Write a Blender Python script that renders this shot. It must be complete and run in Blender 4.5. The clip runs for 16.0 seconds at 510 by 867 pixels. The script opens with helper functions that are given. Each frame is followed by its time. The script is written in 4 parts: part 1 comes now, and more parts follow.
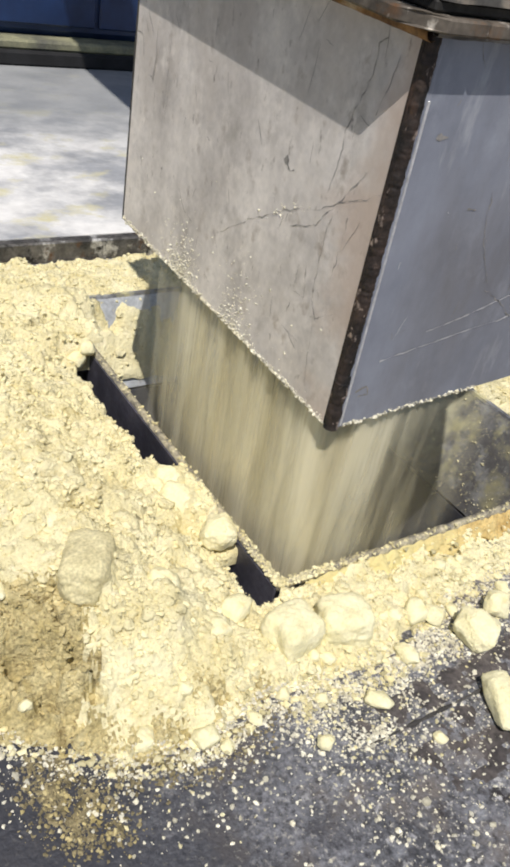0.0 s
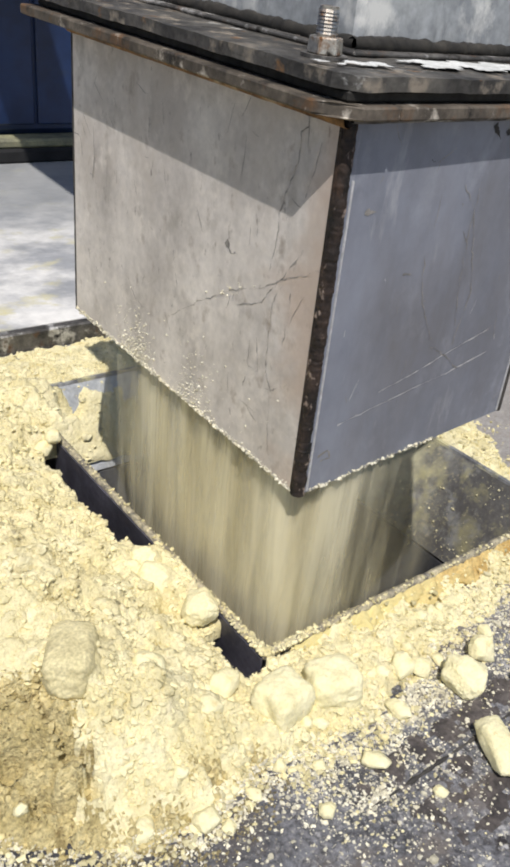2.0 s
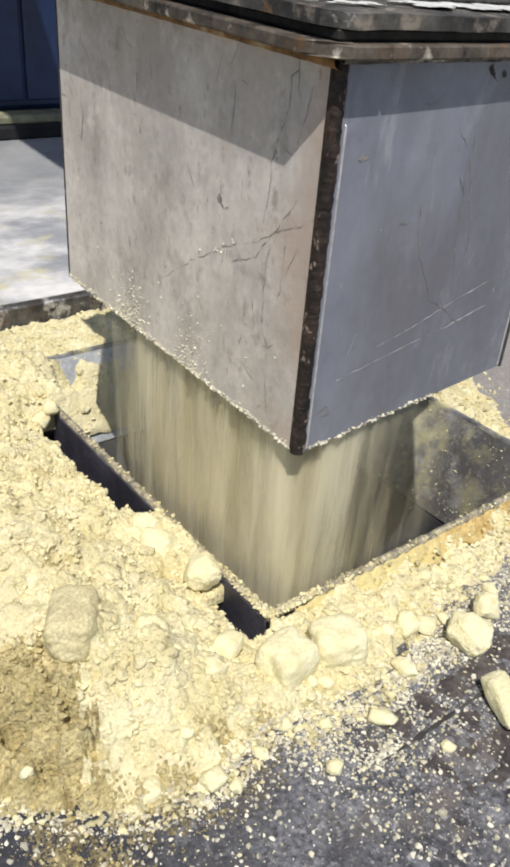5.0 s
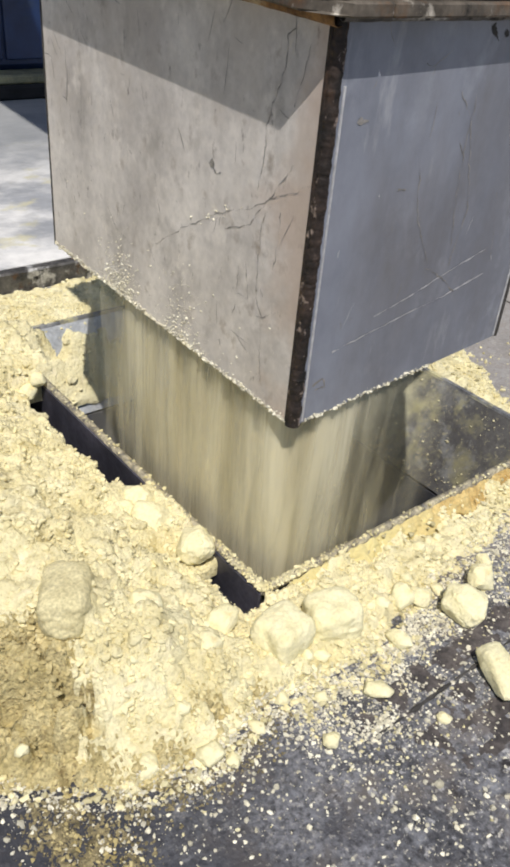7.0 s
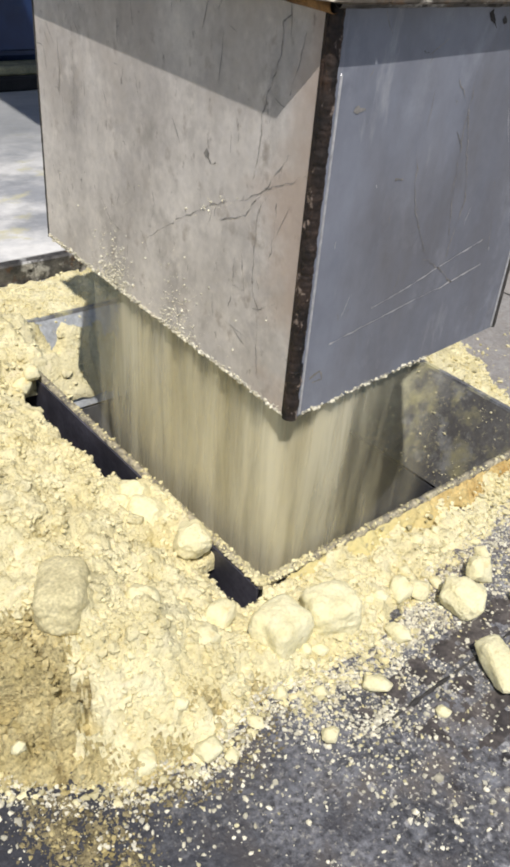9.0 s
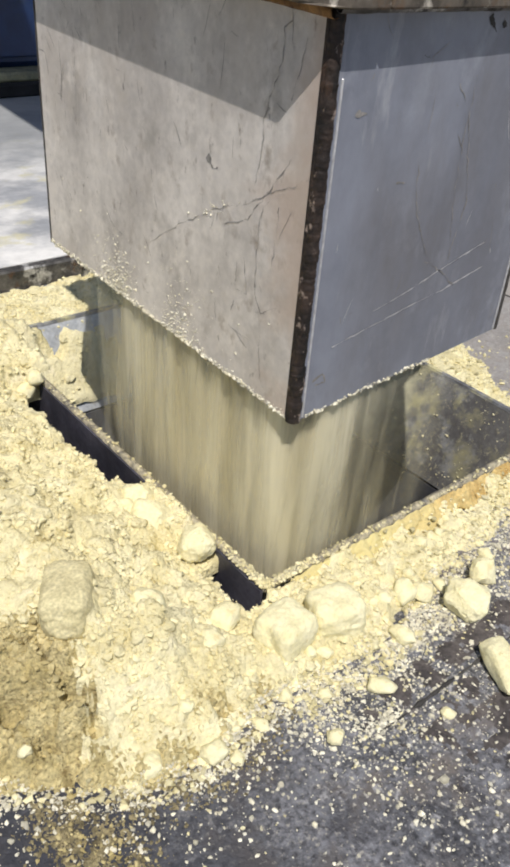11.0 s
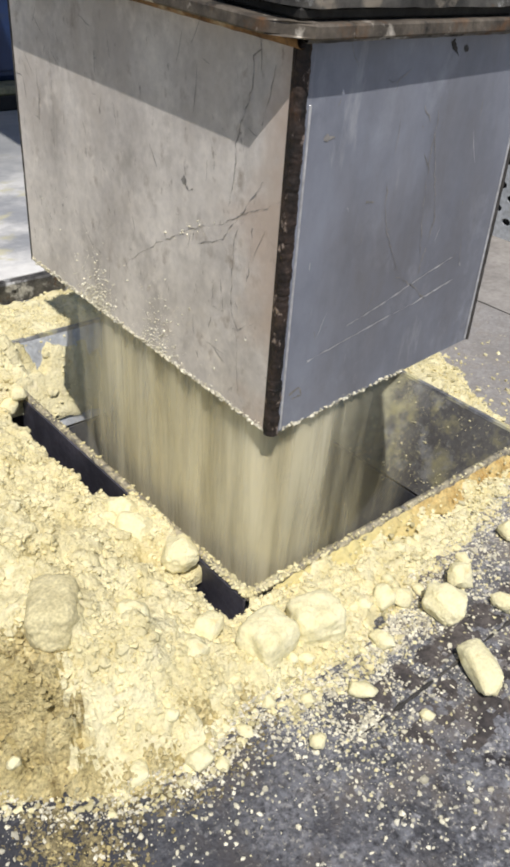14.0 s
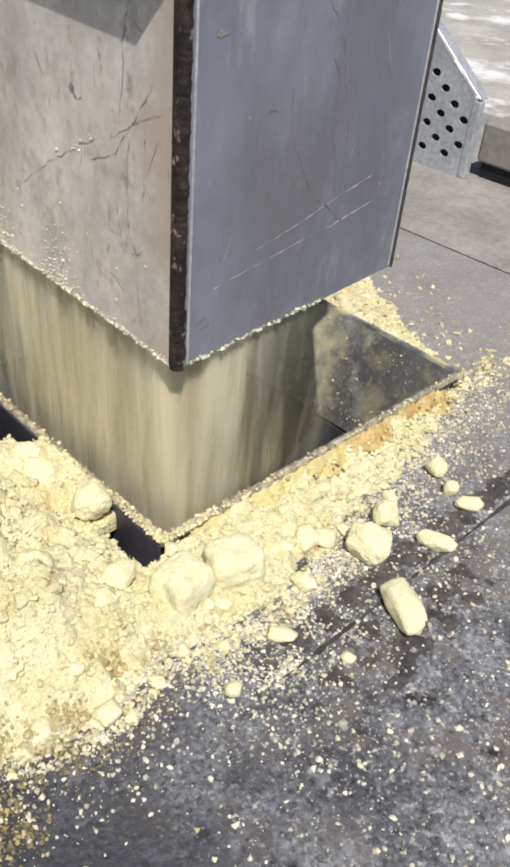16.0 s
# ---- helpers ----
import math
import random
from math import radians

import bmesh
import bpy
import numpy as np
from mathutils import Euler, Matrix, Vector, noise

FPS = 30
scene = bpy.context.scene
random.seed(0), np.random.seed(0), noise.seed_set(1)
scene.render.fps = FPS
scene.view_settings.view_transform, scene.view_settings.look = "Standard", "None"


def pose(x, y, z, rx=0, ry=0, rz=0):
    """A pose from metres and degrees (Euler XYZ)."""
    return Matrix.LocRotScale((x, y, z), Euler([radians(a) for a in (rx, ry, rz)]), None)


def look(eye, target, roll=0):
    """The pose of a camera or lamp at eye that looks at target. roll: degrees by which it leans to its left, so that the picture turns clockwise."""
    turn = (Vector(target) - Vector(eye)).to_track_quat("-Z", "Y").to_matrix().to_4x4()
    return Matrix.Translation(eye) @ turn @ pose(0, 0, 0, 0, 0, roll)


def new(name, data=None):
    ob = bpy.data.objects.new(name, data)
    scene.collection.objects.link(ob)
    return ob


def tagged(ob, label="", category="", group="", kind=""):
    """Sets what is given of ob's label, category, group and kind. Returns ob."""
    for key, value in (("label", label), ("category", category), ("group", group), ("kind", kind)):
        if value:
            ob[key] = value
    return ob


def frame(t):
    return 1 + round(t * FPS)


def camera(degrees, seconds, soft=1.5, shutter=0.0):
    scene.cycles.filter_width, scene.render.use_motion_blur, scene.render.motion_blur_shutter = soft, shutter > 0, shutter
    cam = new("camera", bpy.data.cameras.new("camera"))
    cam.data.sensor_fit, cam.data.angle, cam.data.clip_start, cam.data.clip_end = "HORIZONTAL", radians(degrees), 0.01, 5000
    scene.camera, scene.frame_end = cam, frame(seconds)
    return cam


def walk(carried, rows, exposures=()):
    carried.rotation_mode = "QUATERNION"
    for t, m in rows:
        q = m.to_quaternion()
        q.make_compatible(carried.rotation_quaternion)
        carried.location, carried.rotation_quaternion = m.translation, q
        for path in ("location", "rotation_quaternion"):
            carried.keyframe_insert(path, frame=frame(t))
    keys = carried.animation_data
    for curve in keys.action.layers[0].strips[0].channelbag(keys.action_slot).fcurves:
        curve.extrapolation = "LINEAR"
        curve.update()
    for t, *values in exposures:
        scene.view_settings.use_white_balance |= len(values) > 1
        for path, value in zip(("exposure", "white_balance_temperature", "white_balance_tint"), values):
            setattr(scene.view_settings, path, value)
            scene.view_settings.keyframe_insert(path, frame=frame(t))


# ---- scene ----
cam = camera(35.4, 16.0, soft=3.1)
PATH = [
    (0, (-0.279, -0.285, 0.379), (0.745, 1.014, -0.745), 11.5),
    (0.5, (-0.285, -0.286, 0.381), (0.754, 1.03, -0.709), 10.1),
    (1, (-0.285, -0.286, 0.383), (0.779, 1.043, -0.667), 8.4),
    (1.5, (-0.281, -0.289, 0.388), (0.808, 1.048, -0.625), 6.9),
    (2, (-0.279, -0.291, 0.392), (0.83, 1.047, -0.598), 6.2),
    (2.5, (-0.282, -0.288, 0.388), (0.837, 1.051, -0.589), 5.4),
    (3, (-0.279, -0.292, 0.392), (0.852, 1.043, -0.578), 5.1),
    (3.5, (-0.28, -0.292, 0.39), (0.854, 1.035, -0.588), 5.2),
    (4, (-0.285, -0.291, 0.388), (0.833, 1.023, -0.624), 5.3),
    (4.2, (-0.277, -0.297, 0.38), (0.815, 1.038, -0.632), 4.6),
    (6.5, (-0.277, -0.284, 0.376), (0.824, 0.98, -0.714), 5.2),
    (7, (-0.276, -0.283, 0.375), (0.826, 0.975, -0.723), 5.3),
    (7.5, (-0.275, -0.282, 0.375), (0.827, 0.97, -0.728), 5.3),
    (8, (-0.275, -0.282, 0.373), (0.827, 0.967, -0.733), 5.2),
    (8.5, (-0.275, -0.28, 0.373), (0.828, 0.965, -0.737), 5.2),
    (9, (-0.274, -0.28, 0.373), (0.83, 0.963, -0.739), 5.2),
    (11.5, (-0.276, -0.281, 0.374), (0.831, 0.974, -0.722), 4.5),
    (12, (-0.275, -0.285, 0.38), (0.841, 0.974, -0.702), 4.1),
    (12.5, (-0.276, -0.289, 0.385), (0.847, 0.971, -0.688), 3.9),
    (13, (-0.279, -0.29, 0.384), (0.848, 0.973, -0.681), 3.9),
    (13.5, (-0.279, -0.289, 0.385), (0.852, 0.968, -0.683), 4.0),
    (14, (-0.278, -0.289, 0.384), (0.857, 0.946, -0.706), 4.3),
    (14.5, (-0.271, -0.288, 0.378), (0.872, 0.911, -0.743), 4.7),
    (15, (-0.245, -0.289, 0.354), (0.914, 0.844, -0.818), 5.7),
    (15.5, (-0.25, -0.29, 0.36), (0.908, 0.829, -0.827), 5.5),
    (16, (-0.243, -0.291, 0.363), (0.932, 0.806, -0.827), 5.5),
]
walk(cam, [(t, look(eye, target, roll)) for t, eye, target, roll in PATH],
     [(0, 0.0), (4, 0.0), (6.5, -0.05), (14.5, -0.05), (16, 0.03)])

# ---- world, sun, exposure ----
SUN_DIR = Vector((0.60, 0.80, -1.73)).normalized()      # the way the sunlight goes
world = bpy.data.worlds.new("world")
scene.world = world
world.use_nodes = True
wn = world.node_tree
sky = wn.nodes.new("ShaderNodeTexSky")
sky.sky_type = "NISHITA"
sky.sun_disc = False
sky.sun_elevation = math.asin(-SUN_DIR.z)
sky.sun_rotation = math.atan2(-SUN_DIR.x, -SUN_DIR.y)
wn.links.new(sky.outputs["Color"], wn.nodes["Background"].inputs["Color"])
wn.nodes["Background"].inputs["Strength"].default_value = 0.075
sun = new("sun", bpy.data.lights.new("sun", "SUN"))
sun.data.energy, sun.data.angle, sun.data.color = 4.2, radians(0.6), (1.0, 0.95, 0.885)
sun.matrix_world = look((0, 0, 0), SUN_DIR)
scene.view_settings.exposure = 0.0


# ---- materials ----
def mat(name, dark, light, scale=20.0, stretch=(1, 1, 1), rough=(0.5, 0.7), metal=0.0, grain=300.0, grain_amount=0.25,
        bump=0.3, bump_scale=200.0, depth=0.001, stains=(), island=0.0, contrast=(0.35, 0.65), drift=()):
    """Two-tone surface: broad patches, fine grain, stains of their own shape, relief.
    stains: rows of (colour, scale, low, high, stretch, roughness or None); some put shade or glints into the colour."""
    m = bpy.data.materials.new(name)
    m.use_nodes = True
    nt = m.node_tree
    n, l = nt.nodes, nt.links
    bsdf = n["Principled BSDF"]
    co = n.new("ShaderNodeTexCoord")

    def field(sc, st=(1, 1, 1), detail=6.0, shift=0.0, rough_n=0.6):
        mp = n.new("ShaderNodeMapping")
        mp.inputs["Scale"].default_value = st
        mp.inputs["Location"].default_value = (shift, shift * 0.7, shift * 1.3)
        l.new(co.outputs["Object"], mp.inputs["Vector"])
        t = n.new("ShaderNodeTexNoise")
        t.inputs["Scale"].default_value, t.inputs["Detail"].default_value = sc, detail
        t.inputs["Roughness"].default_value = rough_n
        l.new(mp.outputs["Vector"], t.inputs["Vector"])
        return t.outputs["Fac"]

    def ramp(src, lo, hi):
        r = n.new("ShaderNodeMapRange")
        r.inputs["From Min"].default_value, r.inputs["From Max"].default_value = lo, hi
        l.new(src, r.inputs["Value"])
        return r.outputs["Result"]

    def blend(fac, a, b, mode="MIX"):
        x = n.new("ShaderNodeMix")
        x.data_type, x.blend_type = "RGBA", mode
        for sock, v in ((x.inputs["Factor"], fac), (x.inputs["A"], a), (x.inputs["B"], b)):
            if isinstance(v, (int, float)):
                sock.default_value = v
            elif isinstance(v, tuple):
                sock.default_value = (*v, 1)
            else:
                l.new(v, sock)
        return x.outputs["Result"]

    col = blend(ramp(field(scale, stretch), *contrast), dark, light)
    g = ramp(field(grain, detail=3.0, shift=3.1), 0.3, 0.7)
    gcol = blend(g, (1 - grain_amount,) * 3, (1 + grain_amount * 0.6,) * 3)
    col = blend(1.0, col, gcol, "MULTIPLY")
    rgh = ramp(field(scale * 1.7, stretch, shift=7.0), 0.3, 0.7)
    rr = n.new("ShaderNodeMapRange")
    rr.inputs["To Min"].default_value, rr.inputs["To Max"].default_value = rough
    l.new(rgh, rr.inputs["Value"])
    rsock = rr.outputs["Result"]
    for i, (c, sc, lo, hi, st, ro) in enumerate(stains):
        f = ramp(field(sc, st, detail=8.0, shift=11.0 + 5 * i, rough_n=0.65), lo, hi)
        col = blend(f, col, c)
        if ro is not None:
            mx = n.new("ShaderNodeMix")
            l.new(f, mx.inputs[0])
            l.new(rsock, mx.inputs[2])
            mx.inputs[3].default_value = ro
            rsock = mx.outputs[0]
    for dcol, axis, x0, x1, most in drift:
        # dust and rust along one axis, and tones that put shade into the colour
        sx = n.new("ShaderNodeSeparateXYZ")
        l.new(co.outputs["Object"], sx.inputs["Vector"])
        ad = n.new("ShaderNodeMath")
        ad.operation = "MULTIPLY_ADD"
        l.new(field(9, shift=21.0), ad.inputs[0])
        ad.inputs[1].default_value = 0.25
        l.new(sx.outputs[axis], ad.inputs[2])
        r = n.new("ShaderNodeMapRange")
        r.inputs["From Min"].default_value, r.inputs["From Max"].default_value, r.inputs["To Max"].default_value = x0, x1, most
        l.new(ad.outputs["Value"], r.inputs["Value"])
        col = blend(r.outputs["Result"], col, dcol)
    if island:
        geo = n.new("ShaderNodeNewGeometry")
        v = n.new("ShaderNodeMapRange")
        v.inputs["To Min"].default_value, v.inputs["To Max"].default_value = 1 - island, 1 + island * 0.4
        l.new(geo.outputs["Random Per Island"], v.inputs["Value"])
        vc = n.new("ShaderNodeCombineColor")
        for k in range(3):
            l.new(v.outputs["Result"], vc.inputs[k])
        col = blend(1.0, col, vc.outputs["Color"], "MULTIPLY")
    l.new(col, bsdf.inputs["Base Color"])
    l.new(rsock, bsdf.inputs["Roughness"])
    bsdf.inputs["Metallic"].default_value = metal
    if bump:
        b = n.new("ShaderNodeBump")
        b.inputs["Strength"].default_value, b.inputs["Distance"].default_value = bump, depth
        l.new(field(bump_scale, detail=5.0, shift=1.7), b.inputs["Height"])
        l.new(b.outputs["Normal"], bsdf.inputs["Normal"])
    return m


# finest dark specks put the shade of pits between grains into the colour
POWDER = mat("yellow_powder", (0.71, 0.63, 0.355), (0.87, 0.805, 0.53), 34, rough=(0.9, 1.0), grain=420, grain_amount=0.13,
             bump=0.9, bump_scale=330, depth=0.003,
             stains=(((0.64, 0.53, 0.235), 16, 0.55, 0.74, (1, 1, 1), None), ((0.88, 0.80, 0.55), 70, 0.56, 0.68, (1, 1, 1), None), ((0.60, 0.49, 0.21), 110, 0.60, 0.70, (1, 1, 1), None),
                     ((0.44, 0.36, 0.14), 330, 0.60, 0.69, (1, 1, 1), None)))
# tan crust; its dark blotches and specks paint in the shade of crevices
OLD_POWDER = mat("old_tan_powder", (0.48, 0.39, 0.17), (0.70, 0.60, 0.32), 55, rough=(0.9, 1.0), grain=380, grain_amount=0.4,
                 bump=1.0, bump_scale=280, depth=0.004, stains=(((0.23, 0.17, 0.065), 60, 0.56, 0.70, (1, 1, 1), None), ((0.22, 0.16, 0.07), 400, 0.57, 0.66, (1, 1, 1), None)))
LUMP = mat("caked_powder", (0.80, 0.73, 0.43), (0.88, 0.825, 0.56), 45, rough=(0.85, 1.0), grain=500, grain_amount=0.14,
           bump=0.55, bump_scale=420, depth=0.0015, stains=(((0.64, 0.53, 0.25), 240, 0.61, 0.72, (1, 1, 1), None), ((0.76, 0.60, 0.27), 60, 0.6, 0.75, (1, 1, 1), None),))
GREYLUMP = mat("old_cake", (0.62, 0.55, 0.31), (0.76, 0.685, 0.415), 50, rough=(0.9, 1.0), grain=500, grain_amount=0.3,
               bump=0.5, bump_scale=450, depth=0.0015)
CRUMB = mat("powder_crumbs", (0.66, 0.58, 0.31), (0.83, 0.765, 0.50), 90, rough=(0.85, 1.0), grain=600, grain_amount=0.1,
            bump=0, island=0.42)
GRANULE = mat("heap_granules", (0.71, 0.63, 0.355), (0.87, 0.805, 0.53), 34, rough=(0.9, 1.0), grain=420, grain_amount=0.13, bump=0, island=0.16)
OLD_CRUMB = mat("old_crumbs", (0.41, 0.33, 0.14), (0.65, 0.55, 0.29), 90, rough=(0.85, 1.0), grain=600, grain_amount=0.15, bump=0, island=0.28)
PALECRUMB = mat("pale_crumbs", (0.68, 0.63, 0.47), (0.85, 0.81, 0.67), 90, rough=(0.8, 1.0), bump=0, island=0.4)
ORANGE = mat("orange_cake", (0.44, 0.26, 0.07), (0.74, 0.60, 0.28), 70, contrast=(0.25, 0.75), drift=(((0.66, 0.58, 0.28), "X", 0.33, 0.25, 0.9),), rough=(0.85, 1.0), grain=400, grain_amount=0.3,
             bump=0.8, bump_scale=260, depth=0.002)
# brighter side of the chute: the stronger light is put into this colour
STEEL_WARM = mat("dull_steel_lit", (0.50, 0.467, 0.445), (0.78, 0.735, 0.695), 15, (1, 1, 0.9), rough=(0.5, 0.68), metal=0.15, contrast=(0.33, 0.67),
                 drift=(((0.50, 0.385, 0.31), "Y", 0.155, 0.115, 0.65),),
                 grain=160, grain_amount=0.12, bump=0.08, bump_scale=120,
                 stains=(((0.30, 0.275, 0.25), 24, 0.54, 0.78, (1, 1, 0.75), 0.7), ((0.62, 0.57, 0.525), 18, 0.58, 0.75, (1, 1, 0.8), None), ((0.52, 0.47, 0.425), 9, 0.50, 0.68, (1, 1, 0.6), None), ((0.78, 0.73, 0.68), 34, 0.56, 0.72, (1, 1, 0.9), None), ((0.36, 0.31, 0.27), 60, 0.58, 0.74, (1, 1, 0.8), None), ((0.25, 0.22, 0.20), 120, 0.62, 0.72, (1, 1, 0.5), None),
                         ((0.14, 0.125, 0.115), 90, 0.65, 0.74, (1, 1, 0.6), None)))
# dimmer side of the same chute, its weaker light painted in
STEEL_BLUE = mat("stainless_steel_dim", (0.178, 0.191, 0.237), (0.255, 0.272, 0.325), 9, (1, 1, 0.4), rough=(0.42, 0.56), metal=0.18, contrast=(0.3, 0.7),
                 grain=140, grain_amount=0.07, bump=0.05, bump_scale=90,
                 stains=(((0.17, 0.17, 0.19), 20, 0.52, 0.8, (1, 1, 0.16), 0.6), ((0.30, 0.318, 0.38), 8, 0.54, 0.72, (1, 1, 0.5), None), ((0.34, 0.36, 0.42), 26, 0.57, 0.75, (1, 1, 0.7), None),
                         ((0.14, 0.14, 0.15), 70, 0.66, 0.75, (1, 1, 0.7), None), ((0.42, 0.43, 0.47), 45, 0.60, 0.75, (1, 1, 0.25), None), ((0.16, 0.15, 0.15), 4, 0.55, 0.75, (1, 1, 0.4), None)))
WELD = mat("rusty_weld", (0.009, 0.008, 0.008), (0.055, 0.036, 0.028), 70, (1, 1, 0.6), rough=(0.6, 0.85), metal=0.2, grain=300,
           grain_amount=0.5, bump=0.8, bump_scale=160, depth=0.002,
           stains=(((0.32, 0.25, 0.21), 130, 0.60, 0.66, (1, 1, 0.7), 0.5), ((0.10, 0.052, 0.03), 60, 0.57, 0.68, (1, 1, 0.4), None)))
RUST = mat("rust", (0.10, 0.05, 0.022), (0.30, 0.16, 0.06), 50, rough=(0.75, 0.95), grain=300, grain_amount=0.4, bump=0.6,
           bump_scale=200, depth=0.001, stains=(((0.42, 0.33, 0.22), 40, 0.58, 0.7, (1, 1, 1), None),))
# white patches are worn metal, and glints put into the colour
FLANGE = mat("weathered_glint_flange", (0.06, 0.058, 0.056), (0.19, 0.18, 0.17), 40, rough=(0.45, 0.75), metal=0.5, grain=240,
             grain_amount=0.3, bump=0.35, bump_scale=140,
             stains=(((0.60, 0.59, 0.57), 34, 0.53, 0.63, (1, 1, 1), 0.5), ((0.03, 0.028, 0.026), 60, 0.56, 0.66, (1, 1, 1), 0.8), ((0.16, 0.085, 0.04), 45, 0.58, 0.7, (1, 1, 1), 0.9)))
EDGE = mat("bright_edge", (0.55, 0.55, 0.57), (0.72, 0.72, 0.74), 60, rough=(0.3, 0.5), metal=0.5, bump=0)
DARK = mat("dark_line", (0.035, 0.032, 0.03), (0.07, 0.065, 0.06), 80, rough=(0.7, 0.9), bump=0)
SEAM = mat("scratch_dark", (0.17, 0.16, 0.15), (0.37, 0.35, 0.33), 120, rough=(0.6, 0.8), bump=0)
GASKET = mat("black_gasket", (0.012, 0.011, 0.01), (0.04, 0.036, 0.03), 70, rough=(0.7, 0.9), grain=200, bump=0.4)
BOLT = mat("zinc_bolt", (0.45, 0.41, 0.36), (0.75, 0.70, 0.62), 120, rough=(0.25, 0.45), metal=0.9, bump=0.1,
           stains=(((0.22, 0.11, 0.05), 120, 0.50, 0.62, (1, 1, 1), 0.8), ((0.05, 0.045, 0.04), 90, 0.58, 0.68, (1, 1, 1), 0.8)))
HOPPER = mat("hopper_steel", (0.12, 0.12, 0.13), (0.28, 0.285, 0.295), 26, rough=(0.4, 0.6), metal=0.35, grain=260, grain_amount=0.3,
             bump=0.25, bump_scale=150,
             stains=(((0.50, 0.51, 0.52), 38, 0.46, 0.66, (1, 1, 1), 0.5), ((0.60, 0.56, 0.33), 34, 0.52, 0.64, (1, 1, 1), 0.95), ((0.6, 0.56, 0.40), 180, 0.64, 0.72, (1, 1, 1), 0.95)))
# powder smears; also toned lighter in the chute shadow, darker in the sun
SMEARED_EVENED = mat("smeared_evened_steel", (0.085, 0.085, 0.09), (0.20, 0.20, 0.20), 22, rough=(0.5, 0.8), metal=0.15, grain=260, grain_amount=0.35, bump=0.4, bump_scale=200, drift=(((0.64, 0.61, 0.40), "Y", 0.265, 0.315, 0.9), ((0.07, 0.065, 0.06), "Y", 0.31, 0.22, 0.6)),
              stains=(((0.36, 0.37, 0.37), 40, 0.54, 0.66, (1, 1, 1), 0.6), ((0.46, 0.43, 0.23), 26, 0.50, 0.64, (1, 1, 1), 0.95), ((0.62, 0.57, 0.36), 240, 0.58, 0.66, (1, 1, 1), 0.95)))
# darker and bluer than the other walls: shade of the slit is painted in
SLATE_SHADED = mat("shaded_slate_steel", (0.062, 0.062, 0.084), (0.125, 0.122, 0.16), 30, rough=(0.4, 0.6), metal=0.4, grain=240, bump=0.2)
RUSTY = mat("rusty_flange", (0.048, 0.040, 0.032), (0.16, 0.135, 0.108), 45, rough=(0.6, 0.9), metal=0.2, grain=240, grain_amount=0.3, bump=0.4, bump_scale=160,
            stains=(((0.17, 0.08, 0.03), 30, 0.52, 0.68, (1, 1, 1), 0.95), ((0.55, 0.50, 0.43), 60, 0.58, 0.68, (1, 1, 1), 0.6), ((0.02, 0.018, 0.016), 38, 0.56, 0.66, (1, 1, 1), 0.8)))
FLANGE_TOP = mat("worn_flange_plate", (0.042, 0.040, 0.038), (0.15, 0.14, 0.125), 34, rough=(0.35, 0.7), metal=0.3, grain=240, grain_amount=0.3, bump=0.4, bump_scale=140,
                 stains=(((0.30, 0.26, 0.21), 60, 0.54, 0.66, (1, 1, 1), 0.8), ((0.66, 0.66, 0.64), 22, 0.60, 0.66, (1, 1, 1), 0.5), ((0.025, 0.023, 0.022), 40, 0.55, 0.66, (1, 1, 1), 0.6), ((0.22, 0.12, 0.055), 45, 0.61, 0.7, (1, 1, 1), 0.9)))
DUCT = mat("streaked_duct_steel", (0.30, 0.32, 0.35), (0.56, 0.58, 0.59), 12, (1, 1, 0.6), rough=(0.4, 0.6), metal=0.3, grain=140, bump=0.1,
           stains=(((0.76, 0.76, 0.74), 18, 0.54, 0.62, (1, 1, 0.7), 0.6), ((0.07, 0.075, 0.08), 14, 0.57, 0.66, (1, 1, 0.35), 0.6)))
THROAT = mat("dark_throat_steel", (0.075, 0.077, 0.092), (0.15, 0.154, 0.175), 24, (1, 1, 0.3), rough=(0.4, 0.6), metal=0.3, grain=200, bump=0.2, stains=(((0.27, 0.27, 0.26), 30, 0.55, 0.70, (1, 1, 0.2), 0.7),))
PALE_PLATE = mat("pale_worn_steel", (0.40, 0.42, 0.45), (0.62, 0.64, 0.66), 30, rough=(0.4, 0.6), metal=0.3, grain=240, bump=0.15)
RIM = mat("dusty_rim", (0.14, 0.13, 0.115), (0.55, 0.49, 0.34), 130, rough=(0.7, 0.95), grain=300, grain_amount=0.4, bump=0.5)
# paler towards +X, darker and bluer towards -X
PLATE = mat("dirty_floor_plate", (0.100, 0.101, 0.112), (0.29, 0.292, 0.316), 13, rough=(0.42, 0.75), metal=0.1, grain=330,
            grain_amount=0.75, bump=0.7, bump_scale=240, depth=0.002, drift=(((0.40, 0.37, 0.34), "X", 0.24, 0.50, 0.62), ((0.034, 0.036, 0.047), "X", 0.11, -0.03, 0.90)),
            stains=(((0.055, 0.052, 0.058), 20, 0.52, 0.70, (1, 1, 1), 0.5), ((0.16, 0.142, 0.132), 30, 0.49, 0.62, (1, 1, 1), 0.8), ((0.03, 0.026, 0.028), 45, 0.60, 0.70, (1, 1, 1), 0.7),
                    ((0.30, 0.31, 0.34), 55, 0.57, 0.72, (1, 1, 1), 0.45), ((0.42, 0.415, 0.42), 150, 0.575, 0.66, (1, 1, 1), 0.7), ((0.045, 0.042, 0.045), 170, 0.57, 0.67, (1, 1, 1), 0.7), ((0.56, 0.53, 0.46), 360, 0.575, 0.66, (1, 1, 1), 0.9)))
